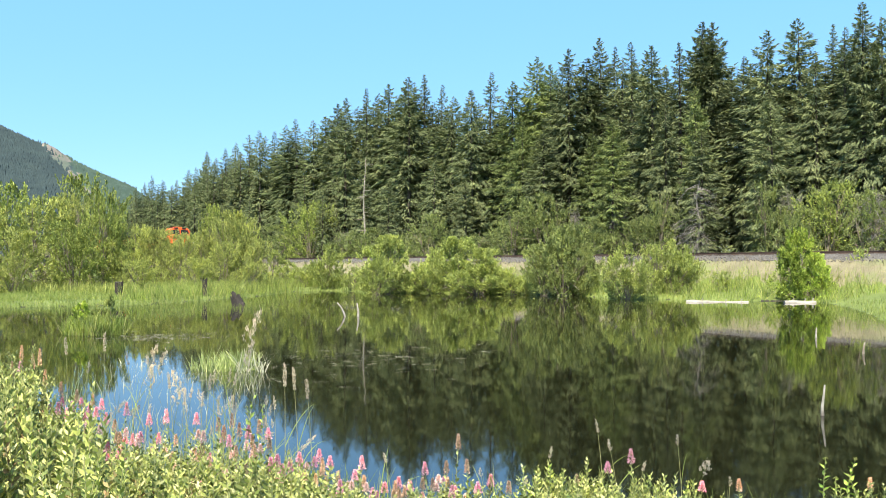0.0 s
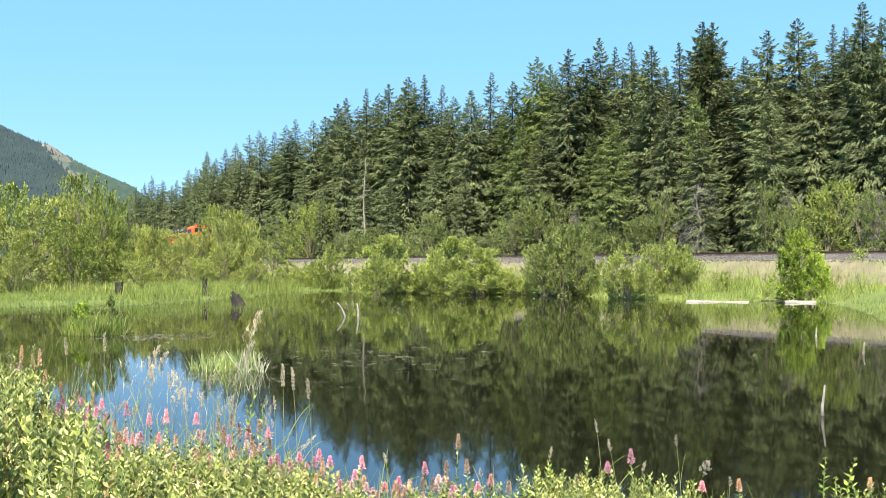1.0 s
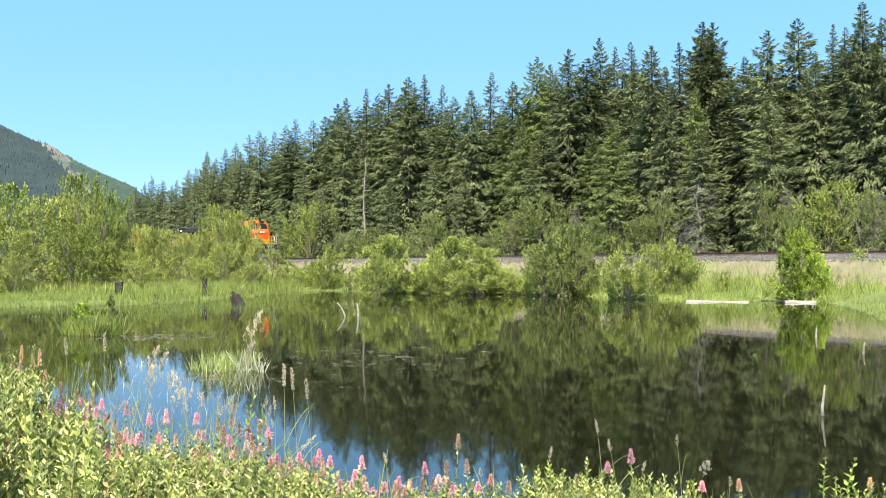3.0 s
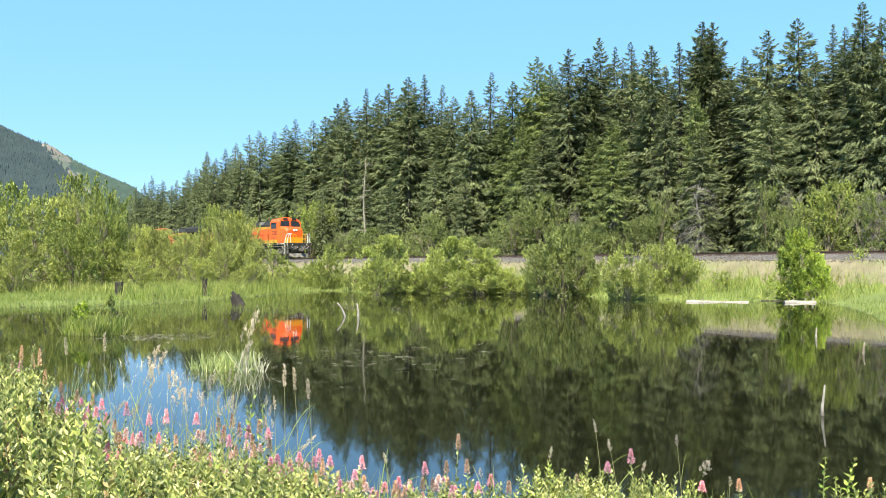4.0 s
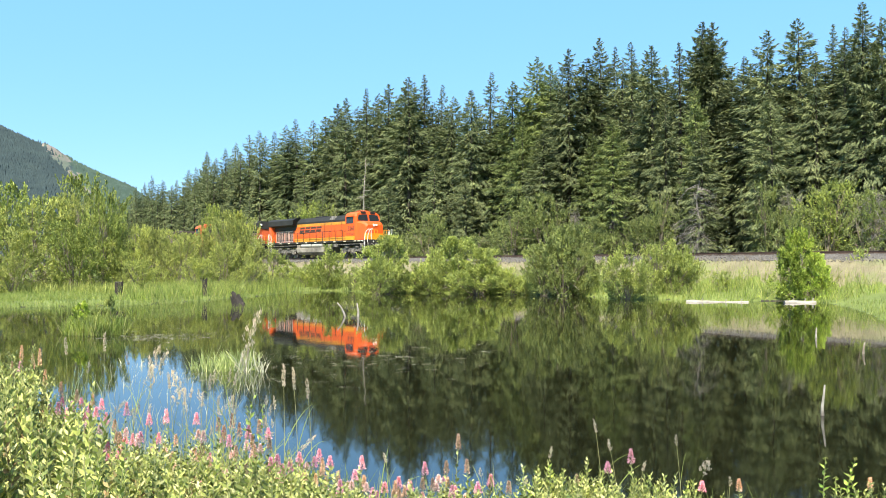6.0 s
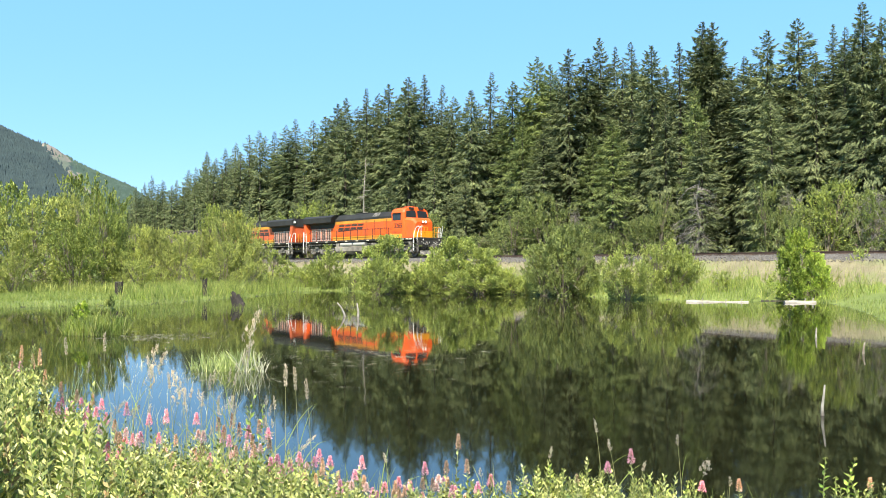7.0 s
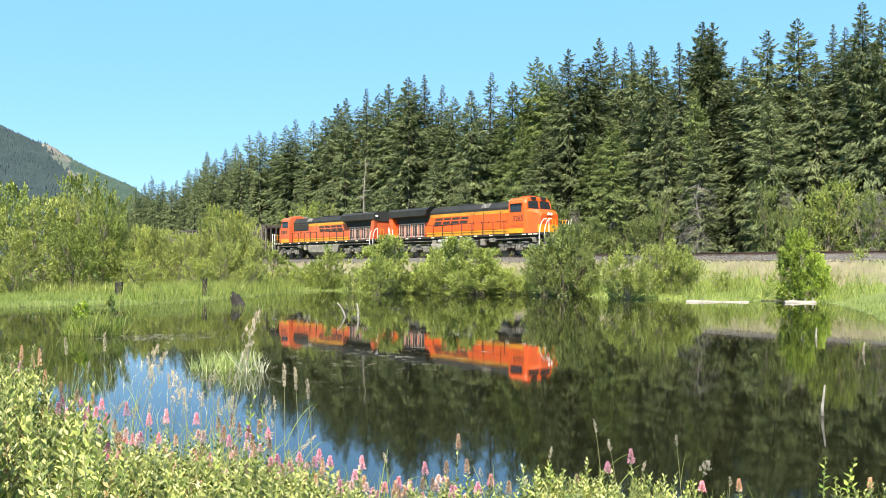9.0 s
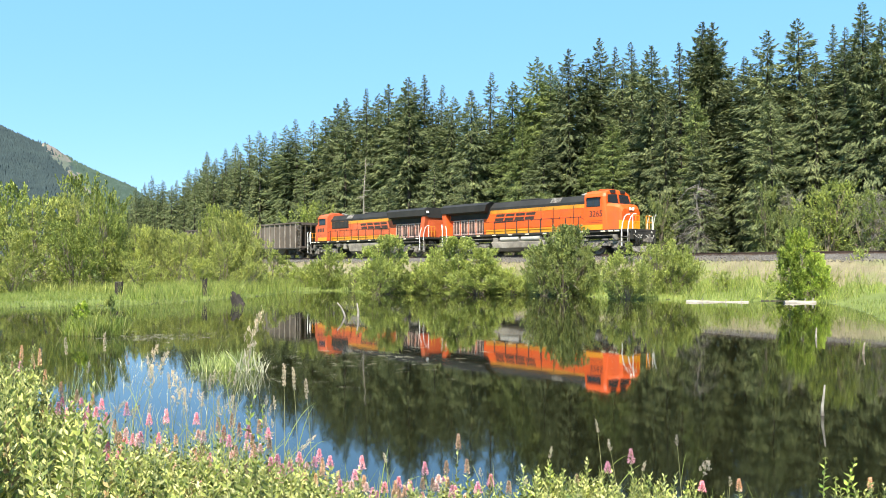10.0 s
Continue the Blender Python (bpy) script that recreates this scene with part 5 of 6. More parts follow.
# ---- dead wood, islets, weed ----
def at_view(col, row, y):
    """The place y metres off that lies at that column and level of the view."""
    return Vector(((col - 784) / 1466.5 * y, y, EYE - (row - 469.6) / 1466.5 * y))


def log(label, a, b, r, seed):
    rng = np.random.RandomState(seed)
    a, b = Vector(a), Vector(b)
    path = []
    for i in range(9):
        f = i / 8
        p = a.lerp(b, f) + Vector((0, 0.03 * math.sin(f * 5 + seed), 0.015 * math.sin(f * 7)))
        path.append((p, r * (1.0 - 0.35 * f) * (0.75 + 0.4 * rng.rand())))
    stubs = [[(path[k][0], r * 0.35), (path[k][0] + Vector((0.05, -0.06, r * 1.5)), r * 0.14)] for k in (2, 5, 7)]
    bm = bmesh.new()
    v, f = tubes([path] + stubs, 10)
    vs = [bm.verts.new(p) for p in v]
    for q in f:
        bm.faces.new([vs[i] for i in q])
    bmesh.ops.holes_fill(bm, edges=[e for e in bm.edges if e.is_boundary])
    tagged(part("log", bm, M_DEADWOOD), label, "log", "floating logs")


def stump(label, col, foot, y, tall, r, lean, jag, seed, material, name="tree_stump", category="stump"):
    rng = np.random.RandomState(seed)
    base = at_view(col, foot, y)
    bm = bmesh.new()
    n, rings = 16, []
    for i in range(8):
        f = i / 7
        ring = []
        for k in range(n):
            a = 2 * math.pi * k / n
            q = r * (1.25 - 0.55 * min(1, f * 2.5) + 0.10 * f) * (1 + 0.13 * math.sin(3 * a + seed) + 0.07 * rng.normal())
            top = jag * tall * (0.5 + 0.5 * math.sin(2 * a + seed) + 0.35 * rng.normal()) * (f ** 3)
            ring.append((lean * f * tall + q * math.cos(a), q * math.sin(a), -0.25 + (tall + 0.25) * f + top))
        rings.append(ring)
    loft(bm, rings)
    ob = part(name, bm, material)
    ob.location = base
    tagged(ob, label, category, "stumps in the meadow" if name == "tree_stump" else "")
    return ob


def broken_stump(label, col, foot, y, seed):
    """A rotten stump split into leaning fangs over a flared foot."""
    rng = np.random.RandomState(seed)
    fangs = [[((0.10, 0, -0.3), 0.24), ((0.06, 0, 0.05), 0.21), ((-0.06, 0.02, 0.32), 0.15), ((-0.20, 0.03, 0.56), 0.085), ((-0.27, 0.03, 0.68), 0.025)],
             [((0.14, 0.05, -0.3), 0.22), ((0.12, 0.05, 0.05), 0.18), ((0.06, 0.05, 0.34), 0.12), ((0.02, 0.04, 0.52), 0.06), ((0.0, 0.04, 0.58), 0.03)],
             [((0.22, -0.03, -0.3), 0.2), ((0.24, -0.03, 0.02), 0.13), ((0.26, -0.04, 0.16), 0.07), ((0.27, -0.04, 0.22), 0.02)],
             [((-0.12, 0.0, -0.3), 0.16), ((-0.16, 0.0, 0.12), 0.10), ((-0.26, 0.0, 0.36), 0.06), ((-0.32, 0.0, 0.46), 0.02)]]
    v, f = tubes(fangs, 10)
    v = v + rng.normal(size=v.shape) * 0.018
    bm = bmesh.new()
    vs = [bm.verts.new(p) for p in v]
    for q in f:
        bm.faces.new([vs[i] for i in q])
    bmesh.ops.holes_fill(bm, edges=[e for e in bm.edges if e.is_boundary])
    ob = part("tree_stump", bm, M_STUMP)
    ob.location = at_view(col, foot, y)
    tagged(ob, label, "stump", "stumps in the meadow")


def stick(label, pts, r, y, material=M_DEADWOOD):
    bm = bmesh.new()
    p = [at_view(c, v, y) for c, v in pts]
    path = [(q, r * (1 - 0.55 * i / (len(p) - 1))) for i, q in enumerate(p)]
    path.insert(0, (p[0] - (p[1] - p[0]).normalized() * 0.3, r))
    v, f = tubes([path], 8)
    vs = [bm.verts.new(q) for q in v]
    for q in f:
        bm.faces.new([vs[i] for i in q])
    bm.faces.new(vs[-8:])
    tagged(part("dead_branch", bm, material, smooth=True), label, "branch", "dead branches standing in the water")


def make_deadwood():
    log("bleached white log floating by the bank", at_view(1214, 535.5, 42.6), at_view(1324, 536.0, 42.0), 0.13, 1)
    log("short bleached log under the young alder", at_view(1388, 537, 41.5), at_view(1443, 536.0, 41.5), 0.16, 2)
    stump("weathered dark stump in tall grass", 209, 526, 46.0, 0.80, 0.27, 0.06, 0.08, 1, M_STUMP)
    stump("slim dark stump in the meadow grass", 362, 524, 46.0, 0.84, 0.17, 0.02, 0.18, 2, M_STUMP)
    broken_stump("broken leaning stump with jagged fangs at the waterline", 421, 543, 38.0, 5)
    stick("bent bleached branch rising from the pond", [(611, 561), (608, 552), (603, 543), (597, 536)], 0.045, 30.5)
    stick("upright bleached branch rising from the pond", [(634, 562), (634.5, 552), (633, 544), (632, 537)], 0.052, 30.2)
    stick("weathered grey branch standing in the pond", [(1453, 735), (1453, 718), (1456, 697), (1457.5, 681)], 0.022, 10.42, M_STICK)
    stick("small pale branch standing in the pond", [(1443, 598), (1443, 590), (1444, 580)], 0.03, 21.6)
    stick("short brown branch standing in the pond", [(1526, 626), (1527, 615), (1529, 606)], 0.03, 17.7, M_TWIG)
    # a bleached dead trunk against the wood
    ob = new("dead_tree")
    tagged(ob, "bleached dead tree trunk among the conifers", "tree")
    x, y = lane(645, 7.0)
    ob.location = (x, y, float(height(x, y)) - 0.1)
    rng = np.random.RandomState(9)
    path = [((0.12 * math.sin(i), 0, 12.6 * i / 8), 0.14 * (1 - 0.75 * i / 8)) for i in range(9)]
    twigs = []
    for i in range(34):
        z, a, ln = 4 + 8.4 * rng.rand(), rng.rand() * 6.28, 0.4 + 0.9 * rng.rand()
        twigs.append([((0, 0, z), 0.03), ((ln * math.cos(a), ln * math.sin(a), z - 0.1 * ln), 0.008)])
    part_mesh("trunk", mesh_np("trunk", *tubes([path], 8), [M_DEADWOOD], None, True), ob)
    part_mesh("branch", mesh_np("branch", *tubes(twigs, 4), [M_DEADWOOD]), ob)


make_deadwood()


def snag(label, col, w, tall, seed):
    """A dead grey conifer with broken drooping branches."""
    rng = np.random.RandomState(seed)
    ob = new("dead_tree")
    tagged(ob, label, "tree")
    x, y = lane(col, w)
    ob.location = (x, y, float(height(x, y)) - 0.1)
    path = [((0.10 * math.sin(i * 1.3 + seed), 0.08 * math.cos(i), tall * i / 9), 0.15 * (1 - 0.8 * i / 9)) for i in range(10)]
    part_mesh("trunk", mesh_np("trunk", *tubes([path], 8), [M_GREYTWIG], None, True), ob)
    limbs = []
    for i in range(60):
        z, a, ln = 0.5 + (tall - 0.7) * rng.rand(), rng.rand() * 6.28, 0.5 + 1.5 * rng.rand()
        out = np.array([math.cos(a), math.sin(a), 0])
        mid = out * ln * 0.5 + np.array([0, 0, z - 0.12 * ln]) + rng.normal(size=3) * 0.08
        end = out * ln + np.array([0, 0, z - (0.2 + 0.6 * rng.rand()) * ln])
        limbs.append([((0, 0, z), 0.032), (mid, 0.02), (end, 0.006)])
        for _ in range(4):
            b = mid + (end - mid) * rng.rand()
            limbs.append([(b, 0.011), (b + rng.normal(size=3) * 0.14 + np.array([0, 0, -0.12]), 0.008), (b + rng.normal(size=3) * 0.26 + np.array([0, 0, -0.32]), 0.003)])
    part_mesh("branch", mesh_np("branch", *tubes(limbs, 4), [M_GREYTWIG]), ob)


def bare_thicket(label, seed, material):
    rng = np.random.RandomState(seed)
    paths = []
    for i in range(46):
        a, lean = rng.rand() * 6.28, 0.5 + 1.3 * rng.rand()
        top = np.array([lean * math.cos(a), lean * math.sin(a), 2.2 + 2.2 * rng.rand()])
        mid = top * np.array([0.35, 0.35, 0.55]) + rng.normal(size=3) * 0.12
        paths.append([((0.1 * math.cos(a), 0.1 * math.sin(a), -0.1), 0.035), (mid, 0.024), (top, 0.006)])
        for _ in range(7):
            b = mid + (top - mid) * rng.rand()
            q = b + rng.normal(size=3) * 0.35 + np.array([0, 0, 0.2])
            paths.append([(b, 0.012), ((b + q) / 2 + rng.normal(size=3) * 0.05, 0.009), (q, 0.004)])
    ob = new("bare_thicket")
    tagged(ob, label, "bush", "bare thickets behind the railway")
    part_mesh("twigwork", mesh_np("twigwork", *tubes(paths, 4), [material]), ob)
    return ob


def make_thickets():
    kinds = [bare_thicket("grey leafless thicket under the conifers", 61, M_GREYTWIG), bare_thicket("brownish half-dead thicket under the conifers", 62, M_GREYTWIG)]
    for i, (col, top, half, w) in enumerate(((1090, 360, 30, 7.6), (1402, 335, 26, 7.6), (1548, 350, 30, 7.2), (620, 410, 26, 6.6), (1015, 375, 22, 7.6))):
        x, y = lane(col, w)
        set_bush(kinds, i % 2, col, top, None, half, y, col)


M_GREYTWIG = surface("grey_dead_twigs", c3(.15, .135, .12), c3(.28, .25, .225), 5.0, 0.9, fine=40)
make_thickets()
snag("grey dead conifer with drooping bare branches", 1236, 6.4, 6.4, 65)
snag("slim grey dead conifer behind the railway", 1222, 7.2, 4.2, 66)
snag("grey dead conifer among willow thickets", 1545, 6.6, 5.0, 67)
snag("leaning grey dead tree behind the railway", 1090, 7.4, 4.6, 68)


def tuft(name, label, material, seed, n, x, y, radius, tall, width, spread=0.45, category="sedge"):
    rng = np.random.RandomState(seed)
    r, a = radius * np.sqrt(rng.rand(n)), rng.rand(n) * 6.28
    base = np.stack([x + r * np.cos(a), y + r * np.sin(a) * 0.8, np.zeros(n)], 1)
    base[:, 2] = height(base[:, 0], base[:, 1]) - 0.02
    h = tall * (0.45 + 0.65 * rng.rand(n))
    tip = base + np.stack([rng.normal(size=n) * h * spread, rng.normal(size=n) * h * spread, h], 1)
    v, f = strips(base, tip, width * (0.6 + 0.8 * rng.rand(n)), rng.normal(size=(n, 3)) * 0.2 * h[:, None], rng, 4)
    ob = new(name, mesh_np(name, v, f, [material]))
    return tagged(ob, label, category, kind="stuff" if n < 200 else "")


def make_islets():
    tuft("sedge_clump", "pale green sedge clump growing in the pond", M_SEDGE, 71, 420, -3.98, 15.1, 0.62, 0.34, 0.015, 0.33)
    tuft("tall_sedge", "tall pale sedge blades in the clump", M_SEDGE, 79, 34, -3.95, 15.1, 0.55, 0.52, 0.014, 0.22)
    tuft("dead_reeds", "bleached bent dead reeds standing in the pond", M_BLEACHED, 76, 13, -5.75, 15.6, 0.28, 0.42, 0.026, 0.5, "reeds")
    tuft("dead_reeds", "bleached broken reeds at the pond's edge", M_BLEACHED, 77, 16, -4.35, 12.3, 0.35, 0.34, 0.018, 0.5, "reeds")
    tuft("dead_reeds", "pale dead reeds beside the sedge clump", M_BLEACHED, 78, 22, -3.40, 14.6, 0.30, 0.50, 0.016, 0.4, "reeds")
    tuft("islet_grass", "bright green grass tuft on a small islet", M_GRASS, 72, 1500, -9.55, 22.8, 0.85, 0.50, 0.018, 0.30, "grass")
    kinds = [bush("small green bush on an islet in the pond", 73, M_BRIGHT, "islet bushes", n_leaves=800, clumps=24, shoots=36, wide=2.0, tall=4.0, leaf=0.42, limbs=3),
             bush("thin yellowish bush on an islet in the pond", 74, M_WILLOW, "islet bushes", n_leaves=500, clumps=20, shoots=30, wide=2.0, tall=4.0, leaf=0.42, limbs=3)]
    set_bush(kinds, 0, 147, 536, 588, 21, 22.9, 20)
    set_bush(kinds, 1, 197, 514, 572, 12, 22.6, 80)
    rng = np.random.RandomState(75)
    B = []
    for n, cx, cy, rx, ry in ((170, -2.3, 16.2, 1.7, 2.2), (110, -0.9, 17.2, 1.5, 1.4), (420, -7.4, 21.6, 1.5, 1.1), (40, -4.0, 13.6, 1.0, 0.8), (40, -8.2, 24.8, 1.6, 1.2), (24, 0.4, 19.0, 1.2, 1.0)):
        B.append(np.stack([cx + rng.normal(size=n) * rx * 0.6, cy + rng.normal(size=n) * ry * 0.6, np.full(n, 0.004) + 0.01 * rng.rand(n)], 1))
    B = np.concatenate(B)
    n = len(B)
    way = np.stack([rng.normal(size=n), rng.normal(size=n) * 0.7, 0.04 * rng.normal(size=n)], 1)
    v, f = strips(B, B + unit(way) * (0.06 + 0.34 * rng.rand(n) ** 2)[:, None], 0.010 + 0.012 * rng.rand(n), np.zeros((n, 3)), rng, 2)
    v[:, 2] = np.clip(v[:, 2] * 0.25, 0.003, 0.05)
    tagged(new("floating_weed", mesh_np("floating_weed", v, f, [M_WEED])), "thin dead stems and weed floating on the pond", "weed", kind="stuff")


M_WEED = surface("floating_dead_stems", c3(.17, .155, .105), c3(.33, .305, .22), 4.0, 0.7, fine=30)
make_islets()


# ---- the near bank ----
def fine_leaves(base, way, length, width, rng):
    """Ovate leaves with a midrib fold, four faces each."""
    n = len(base)
    way = unit(way)
    across = unit(np.cross(way, rng.normal(size=(n, 3)) * 0.35 + np.array([0, 0, 1.0])))
    up = np.cross(across, way)
    L, W = length[:, None], width[:, None]
    p = [base, base + way * L * 0.42 + across * W * 0.5 + up * W * 0.2, base + way * L - up * L * 0.12, base + way * L * 0.42 - across * W * 0.5 + up * W * 0.2, base + way * L * 0.5 + up * L * 0.02]
    v = np.stack(p, 1).reshape(-1, 3)
    tri = np.array([(0, 1, 4), (1, 2, 4), (2, 3, 4), (3, 0, 4)])
    f = (np.arange(n)[:, None, None] * 5 + tri[None]).reshape(-1, 3)
    return v, f


def stem_with_leaves(rng, foot, tip, every, leaf):
    """A stem's path and the leaves along its upper part."""
    foot, tip = np.array(foot, float), np.array(tip, float)
    bow = rng.normal(size=3) * 0.03 * np.array([1, 1, 0])
    pts = [foot + (tip - foot) * f + bow * 4 * f * (1 - f) for f in np.linspace(0, 1, 6)]
    path = [(p, 0.0045 * (1 - 0.7 * i / 5)) for i, p in enumerate(pts)]
    ln = np.linalg.norm(tip - foot)
    n = max(6, int(ln * 0.8 / every))
    f = 0.22 + 0.78 * (np.arange(n) + rng.rand(n) * 0.5) / n
    at = foot + (tip - foot) * f[:, None] + bow * (4 * f * (1 - f))[:, None]
    a = np.arange(n) * 2.4 + rng.rand() * 6
    way = np.stack([np.cos(a), np.sin(a), 0.35 + 1.1 * f + 0.3 * rng.normal(size=n)], 1)
    size = leaf * (0.75 + 0.5 * rng.rand(n)) * (1.05 - 0.45 * np.maximum(0, f - 0.75) / 0.25)
    return path, at, way, size


def spirea(label, seed, material, stems=9, tall=0.9, wide=0.20):
    rng = np.random.RandomState(seed)
    paths, B, W, S = [], [], [], []
    for i in range(stems):
        a, r = rng.rand() * 6.28, wide * rng.rand() ** 0.5
        foot = (0.35 * r * math.cos(a), 0.35 * r * math.sin(a), -0.05)
        tip = (r * 1.3 * math.cos(a), r * 1.3 * math.sin(a), tall * (0.68 + 0.32 * rng.rand()))
        p, at, way, size = stem_with_leaves(rng, foot, tip, 0.0112, 0.044)
        paths.append(p), B.append(at), W.append(way), S.append(size)
    B, W, S = np.concatenate(B), np.concatenate(W), np.concatenate(S)
    ob = new("spirea_shrub")
    tagged(ob, label, "shrub", "spirea on the near bank")
    part_mesh("branchwork", mesh_np("branchwork", *tubes(paths, 4), [M_STALK]), ob)
    part_mesh("foliage", mesh_np("foliage", *blades(B, W, S, S * 0.40, 0.22, rng, 1.5), [material]), ob)
    return ob


def spike_mesh(seed, long, r, n, material):
    rng = np.random.RandomState(seed)
    h = rng.rand(n) ** 0.9
    a = rng.rand(n) * 6.28
    rad = 1.12 * r * (1.02 - h) ** 1.05 * (0.45 + 0.55 * rng.rand(n)) * (1 + 0.2 * np.sin(h * 26)) * np.interp(h, [0, 0.12, 1], [0.7, 1, 1])
    at = np.stack([rad * np.cos(a), rad * np.sin(a), long * (h - 1)], 1)
    way = np.stack([np.cos(a), np.sin(a), 0.5 + 0.4 * rng.normal(size=n)], 1)
    v, f = blades(at, way, 0.008 + 0.006 * rng.rand(n), 0.005 + 0.003 * rng.rand(n), 0.35, rng)
    return mesh_np("flower_spike", v, f, [material])


def flowering_stem(label, seed, material, long=0.10, r=0.019, n=320, leaves=M_SPIREA, name="flowering_spirea"):
    """One flowering stem 0.75 m high; its tip at the top."""
    rng = np.random.RandomState(seed)
    ob = new(name)
    tagged(ob, label, "flower", "flower spikes on the near bank")
    p, at, way, size = stem_with_leaves(rng, (0, 0, -0.05), (0, 0, 0.75 - long), 0.02, 0.05)
    p.append((np.array((0, 0, 0.74)), 0.0012))
    part_mesh("stalk", mesh_np("stalk", *tubes([p], 5), [M_STALK]), ob)
    part_mesh("foliage", mesh_np("foliage", *fine_leaves(at, way, size, size * 0.42, rng), [leaves]), ob)
    s = part_mesh("flower_spike", spike_mesh(seed + 1, long, r, n, material), ob, "dense upright spike of tiny flowers")
    s.location = (0, 0, 0.75)
    return ob


def grass_stalk(label, seed, material, head=0.16, thick=0.016, n=170, nod=0.06, blades_n=3, spread=0.0):
    """A seeding grass stalk 1 m high: stalk, leaf blades, seed head."""
    rng = np.random.RandomState(seed)
    ob = new("grass_stalk")
    tagged(ob, label, "grass", "seeding grasses on the near bank")
    curve = lambda f: np.array([nod * f ** 2, 0.3 * nod * f ** 3, f - 0.10 * nod * f ** 4])
    part_mesh("stalk", mesh_np("stalk", *tubes([[(curve(f), 0.0030 * (1 - 0.7 * f)) for f in np.linspace(-0.03, 1, 9)]], 5), [M_STALK]), ob)
    for k in range(blades_n):
        f0 = 0.15 + 0.18 * k + 0.08 * rng.rand()
        a = rng.rand() * 6.28
        b = np.array([curve(f0)])
        t = b + np.array([[0.20 * math.cos(a), 0.20 * math.sin(a), 0.13 + 0.12 * rng.rand()]])
        v, f = strips(b, t, np.array([0.004]), np.array([[0, 0, 0.10]]), rng, 6)
        part_mesh("leaf_blade", mesh_np("leaf_blade", v, f, [M_GRASS]), ob)
    h = rng.rand(n)
    prof = thick * (0.25 + np.sin(np.pi * np.clip(h * 0.9 + 0.08, 0, 1)) ** 0.8) * (0.85 + 0.28 * np.sin(h * 17 + seed))
    c = np.array([curve(1 - head + head * x) for x in h])
    a = rng.rand(n) * 6.28
    at = c + np.stack([np.cos(a), np.sin(a), np.zeros(n)], 1) * (prof * rng.rand(n) ** 0.5)[:, None]
    if spread:
        # an open head: seeds sit in small clusters at the ends of side branchlets
        knots = 11
        kh, ka = (np.arange(knots) + 0.3 * rng.rand(knots)) / knots, np.arange(knots) * 2.4 + rng.rand()
        reach = spread * (1.05 - kh) * (0.6 + 0.6 * rng.rand(knots))
        ends = np.array([curve(1 - head + head * x) for x in kh]) + np.stack([reach * np.cos(ka), reach * np.sin(ka), 0.35 * reach], 1)
        at = ends[rng.randint(0, knots, n)] + rng.normal(size=(n, 3)) * np.array([0.0055, 0.0055, 0.011])
        part_mesh("branchlets", mesh_np("branchlets", *tubes([[(curve(1 - head + head * x - 0.015), 0.0011), (e, 0.0007)] for x, e in zip(kh, ends)], 3), [M_STALK]), ob)
    way = np.stack([np.cos(a) * 0.35, np.sin(a) * 0.35, np.ones(n)], 1) + rng.normal(size=(n, 3)) * 0.15
    v, f = blades(at, way, 0.012 + 0.010 * rng.rand(n), 0.0028 + 0.002 * rng.rand(n), 0.3, rng)
    tagged(part_mesh("seed_head", mesh_np("seed_head", v, f, [material]), ob, "dry feathery seed head"), kind="stuff" if spread else "")
    return ob


SPIREA = [
    spirea("leafy yellow-green spirea shrub on the bank", 81, M_SPIREA), spirea("dense leafy spirea shrub on the bank", 82, M_SPIREA, 11, 0.9, 0.24),
    spirea("upright leafy spirea shrub on the bank", 83, M_SPIREA, 8, 0.9, 0.15), spirea("spirea shrub with rusty leaf tips", 84, M_RUST, 5, 0.9, 0.14),
    spirea("broad leafy spirea shrub on the bank", 85, M_SPIREA, 10, 0.9, 0.27),
    spirea("low leafy spirea shrub at the water's edge", 86, M_SPIREA, 7, 0.55, 0.13), spirea("low spirea shrub with bunched leaves", 87, M_SPIREA, 8, 0.55, 0.16),
]
FLOWERS = [flowering_stem("pink spirea flower spike on a leafy stem", 91, M_PINK), flowering_stem("slim pink spirea flower spike on a leafy stem", 93, M_PINK, 0.085, 0.020, 280),
           flowering_stem("faded rusty spirea spike on a leafy stem", 95, M_FADED, 0.10, 0.014, 260),
           flowering_stem("short pale pink spirea spike on a leafy stem", 98, M_PALE_PINK, 0.075, 0.018, 300)]
STALKS = [grass_stalk("tall tan reed grass stalk in seed", 101, M_PLUME, 0.13, 0.0095, 130, 0.05), grass_stalk("tall grass stalk with an open pinkish seed head", 102, M_PLUME, 0.17, 0.022, 260, 0.26, spread=0.042),
          grass_stalk("slim grass stalk with a narrow seed head", 103, M_PLUME, 0.10, 0.007, 60, 0.07), grass_stalk("nodding pale grass stalk in seed", 104, M_PLUME, 0.13, 0.014, 120, 0.42)]
SPRIGS = [flowering_stem("young leafy sprig with broad green leaves", 97, M_SPIREA, 0.02, 0.008, 12, M_BRIGHT, "leafy_sprig")]
tagged(SPRIGS[0], category="shrub", group="sprigs on the near bank")
SWAYING = []


